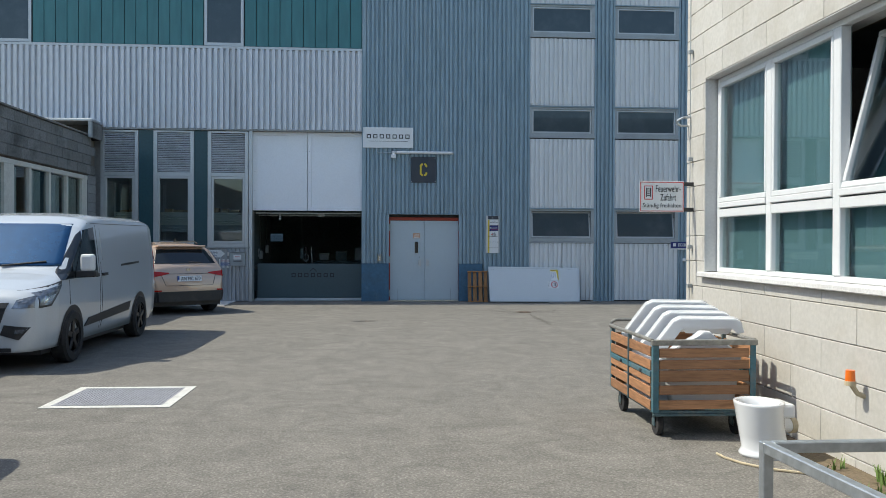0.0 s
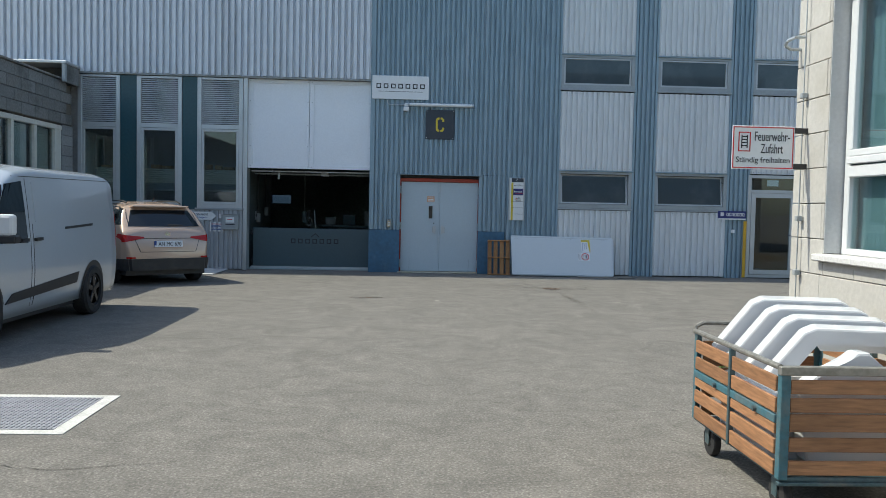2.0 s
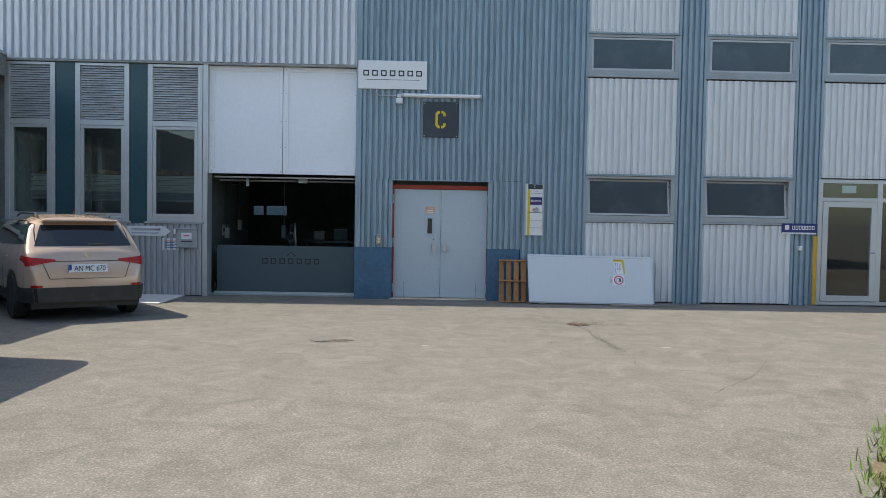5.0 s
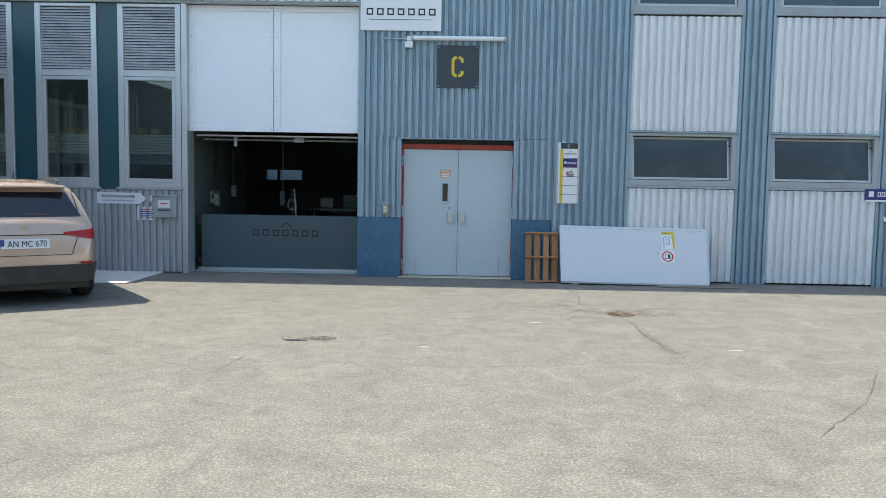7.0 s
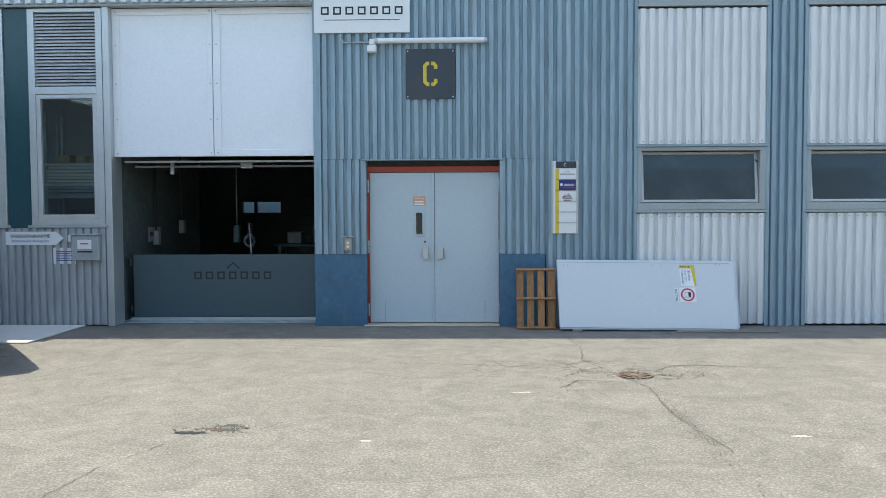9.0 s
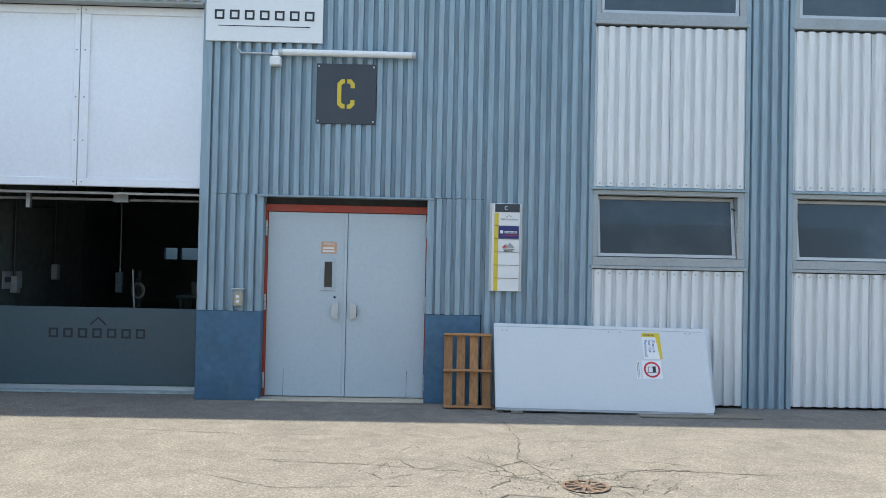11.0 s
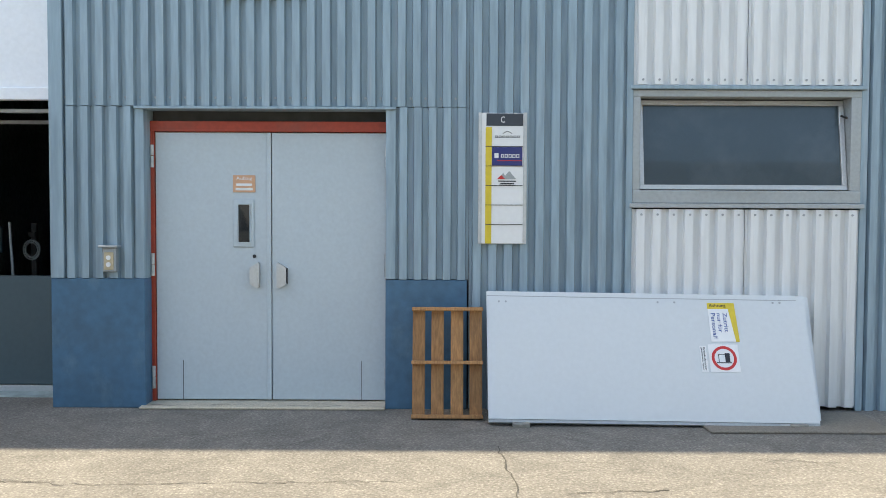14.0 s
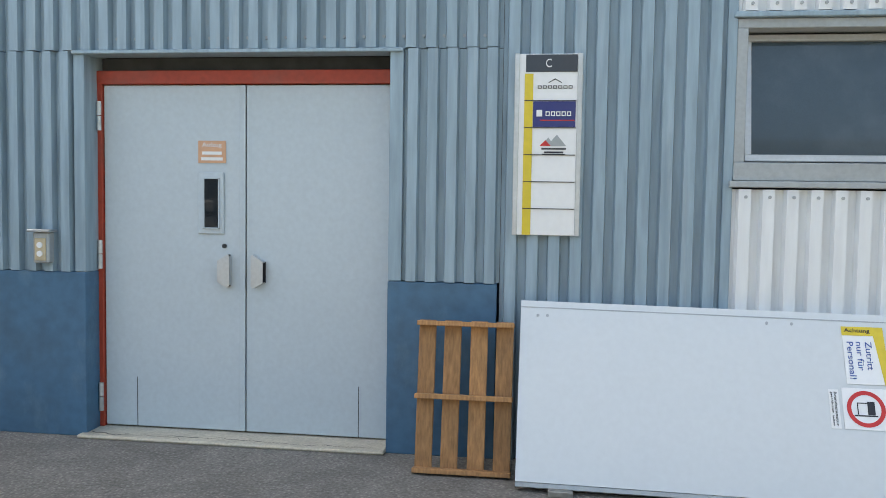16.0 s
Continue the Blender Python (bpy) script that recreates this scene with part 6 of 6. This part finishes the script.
# ---- toilet bowl ----
wc = thing("toilet_bowl", (2.68, 5.70, 0), "discarded white ceramic toilet bowl on the asphalt", "toilet")
bm = bmesh.new()
rings = []
for z, rx, ry, dx in ((0, 0.20, 0.17, 0.045), (0.02, 0.205, 0.175, 0.045), (0.034, 0.19, 0.16, 0.04), (0.06, 0.165, 0.14, 0.025), (0.14, 0.16, 0.145, 0.005), (0.24, 0.16, 0.165, -0.012), (0.32, 0.163, 0.18, -0.02),
                       (0.365, 0.167, 0.19, -0.025), (0.382, 0.17, 0.193, -0.025), (0.386, 0.16, 0.183, -0.025), (0.38, 0.135, 0.158, -0.025), (0.34, 0.12, 0.145, -0.025), (0.22, 0.08, 0.1, 0)):
    rings.append([bm.verts.new((dx + rx * math.cos(a), ry * math.sin(a), z)) for a in (i * math.tau / 36 for i in range(36))])
for p, q in zip(rings, rings[1:]):
    for i in range(36):
        bm.faces.new((p[i], p[(i + 1) % 36], q[(i + 1) % 36], q[i]))
bm.faces.new(rings[0][::-1])
bm.faces.new(rings[-1])
part("bowl", bm, CERAMIC, wc, smooth=True)
part("outlet", rod((0.1, 0.02, 0.2), (0.24, 0.05, 0.2), 0.05, n=18), CERAMIC, wc)
part("outlet_seal", rod((0.22, 0.047, 0.2), (0.26, 0.053, 0.2), 0.058, n=18), BEIGE, wc)
part("back", box(0.08, 0.19, -0.12, 0.12, 0.28, 0.38, 0.02, seg=2), CERAMIC, wc)
cord = thing("loose_cable", (0, 0, 0), "thin beige cable lying on the asphalt", "cable")
part("cable", tube([(2.36, 5.72, 0.01), (2.37, 5.6, 0.01), (2.43, 5.45, 0.01), (2.55, 5.3, 0.01), (2.72, 5.2, 0.01), (2.95, 5.1, 0.01)], 0.009, n=6), BEIGE, cord)

# ---- things leaning on the facade ----
pal = thing("pallet", pose(2.345, 20.80, 0.004, -9, 0, 0), "small wooden pallet leaning upright against the wall", "pallet")
PH, PW = 0.79, 0.255
for x in (-0.205, -0.07, 0.07, 0.205):
    part("board", box(x - 0.045, x + 0.045, 0.0, 0.02, 0.0, PH, 0.003), PALLETWOOD, pal)
for z in (0.0, PH * 0.5 - 0.015, PH - 0.03):
    part("cross_board", box(-PW, PW, -0.06, -0.001, z, z + 0.025, 0.003), PALLETWOOD, pal)
p1 = thing("leaning_door_panel", pose(3.765, 20.575, 0.035, -25, 0, -0.5), "white flat door panel lying on its long edge against the wall", "panel", "leaning panels")
part("leaf", prism([(-1.135, 0.02), (1.13, 0), (1.16, 0.925), (-1.14, 0.95)], 0, 0.045), LEANWHITE, p1)
part("edge_strip", prism([(-1.138, 0.912), (1.10, 0.885), (1.10, 0.890), (-1.138, 0.917)], -0.002, -0.0005), FRAMEGREY, p1)
part("bottom_edge", prism([(-1.135, -0.004), (1.13, -0.022), (1.13, -0.002), (-1.135, 0.018)], 0.004, 0.05), FRAMEGREY, p1)
for x in (-1.05, -1.0, 0.1, 0.22, 0.93, 0.98):
    part("screw_hole", rod((x, -0.003, 0.87), (x, 0.002, 0.87), 0.008, n=8), FRAMEGREY, p1)
p2 = thing("leaning_door_panel", pose(3.86, 20.66, 0.035, -25, 0, -0.5), "second white door panel behind the first", "panel", "leaning panels")
part("leaf", prism([(-1.12, 0.02), (1.08, 0.0), (1.13, 0.905), (-1.12, 0.93)], 0, 0.04), LEANWHITE, p2)
for x in (2.85, 4.75):
    bl = thing("packer_block", (x, 20.6, 0), "small dark steel packer under the panels", "block")
    part("block", box(-0.06, 0.06, -0.06, 0.14, 0, 0.03, 0.004), CARTTOP, bl)
st = thing("sticker", pose(3.765, 20.575, 0.035, -25, 0, -0.5) @ pose(0.545, -0.001, 0.725), "white and yellow access notice sticker turned sideways", "sticker")
part("sheet", box(-0.09, 0.1, -0.003, -0.0005, -0.15, 0.14, 0.0005), SIGNWHITE, st)
part("yellow_band", prism([(-0.092, 0.14), (0.102, 0.14), (0.11, -0.15), (0.085, -0.15), (0.055, 0.095), (-0.092, 0.095)], -0.005, -0.0032), YELLOW, st)
lettering("lettering", "Achtung", 0.12, 0.026, Matrix.Translation((-0.02, -0.006, 0.118)), INK, st)
TURNED = pose(-0.015, -0.004, -0.03, 0, 90, 0)
lettering("lettering", "Zutritt\nnur für\nPersonal!", 0.19, 0.115, TURNED, SIGNBLUE, st)
st2 = thing("sticker", pose(3.765, 20.575, 0.035, -25, 0, -0.5) @ pose(0.525, -0.001, 0.455), "round red prohibition sticker", "sticker")
part("sheet", box(-0.1, 0.11, -0.003, -0.0005, -0.1, 0.1, 0.0005), SIGNWHITE, st2)
bm = bmesh.new()
ro = [bm.verts.new((0.005 + 0.088 * math.cos(a), -0.0045, 0.088 * math.sin(a))) for a in (i * math.tau / 36 for i in range(36))]
ri = [bm.verts.new((0.005 + 0.068 * math.cos(a), -0.0045, 0.068 * math.sin(a))) for a in (i * math.tau / 36 for i in range(36))]
for i in range(36):
    bm.faces.new((ro[i], ro[(i + 1) % 36], ri[(i + 1) % 36], ri[i]))
part("red_ring", bm, SIGNRED, st2)
bm = box(-0.05, 0.055, -0.0055, -0.0035, -0.036, -0.030)
box(0.012, 0.045, -0.0055, -0.0035, -0.028, 0.036, bm=bm)
box(-0.035, -0.031, -0.0055, -0.0035, -0.028, 0.03, bm=bm)
box(-0.031, 0.011, -0.0055, -0.0035, 0.026, 0.03, bm=bm)
part("symbol", bm, INK, st2)
bm = box(-0.16, -0.115, -0.003, -0.0005, -0.1, 0.09)
part("side_label", bm, SIGNWHITE, st2)
for k, words in enumerate(("Brandschutztür", "geschlossen halten")):
    lettering("lettering", words, 0.165, 0.012, pose(-0.13 - 0.018 * k, -0.004, -0.005, 0, 90, 0), INK, st2)

# ---- wooden staging with a yellow machine on the grass ----
stage = thing("wooden_platform", (6.05, 12.7, 0.0), "low slatted wooden platform at the edge of the grass", "platform")
for i in range(8):
    y = -0.45 + i * 0.125
    part("board", box(-0.55, 0.9, y, y + 0.1, 0.27, 0.30, 0.004), PALLETWOOD, stage)
part("beam", box(-0.55, 0.9, -0.47, -0.40, 0.19, 0.269, 0.005), PALLETWOOD, stage)
part("beam", box(-0.55, 0.9, 0.42, 0.50, 0.19, 0.269, 0.005), PALLETWOOD, stage)
for x in (-0.2, 0.7):
    part("foot", box(x, x + 0.1, -0.45, 0.48, 0.0, 0.189, 0.005), PALLETWOOD, stage)
mach = thing("yellow_machine", (6.0, 12.75, 0.30), "yellow machine housing on a dark steel column", "machine")
part("column", box(-0.06, 0.3, -0.08, 0.08, 0, 0.7, 0.006), BLACKPLASTIC, mach)
part("column_edge", box(-0.08, -0.061, -0.06, 0.06, 0, 0.7, 0.003), GALV, mach)
bm = prism([(-0.13, 0.62), (0.5, 0.62), (0.5, 1.12), (-0.05, 1.12), (-0.08, 1.0), (-0.13, 0.9)], -0.2, 0.2)
bmesh.ops.bevel(bm, geom=bm.edges[:], offset=0.015, segments=2, affect="EDGES", profile=0.5)
part("housing", bm, YELLOWPAINT, mach)
part("opening", box(-0.06, 0.03, -0.205, -0.199, 0.74, 0.84), INK, mach)
part("opening", box(-0.03, 0.06, -0.205, -0.199, 0.92, 1.02), INK, mach)

# ---- closing wall behind the start ----
setting("wall_south", box(-16, 3.1, -14.4, -14, 0, 2.6), OLDWHITE, "plain pale wall closing the yard behind")

# ---- tiles of the east wall ----
COURSE, LEN = 0.2527, 0.9
shapes = {}


def tile(y0, y1, z0, z1):
    key = (round(y1 - y0, 2), round(z1 - z0, 3))
    if key not in shapes:
        bm = box(0, 0.04, 0.0025, y1 - y0 - 0.0025, 0.0025, z1 - z0 - 0.0025, 0.004)
        ob = part("tile", bm, BLOCK, east)
        shapes[key] = ob.data
    else:
        ob = new("tile", shapes[key])
        ob.parent = east
    ob.location = (RX + random.uniform(-0.0015, 0.0015), y0, z0)


for r in range(0, 26):
    z0 = 0.064 + (r - 1) * COURSE
    z1 = z0 + COURSE
    z0 = max(z0, 0.0)
    y = CY - (LEN if r % 2 else LEN / 2)
    edges = [CY]
    while y > 3.2:
        edges.append(y)
        y -= LEN
    for hi, lo in zip(edges, edges[1:]):
        for a, b in ((z0, z1),):
            if b > RZ0 + 0.01 and a < RZ1 - 0.01 and lo < RY1 - 0.01:
                if hi > RY1 + 0.02:
                    tile(RY1, hi, a, b)
                if a < RZ0 - 0.06:
                    tile(lo, min(hi, RY1), a, RZ0 - 0.046)
                elif b > RZ1 + 0.03:
                    tile(lo, min(hi, RY1), RZ1, b)
                continue
            tile(lo, hi, a, b)
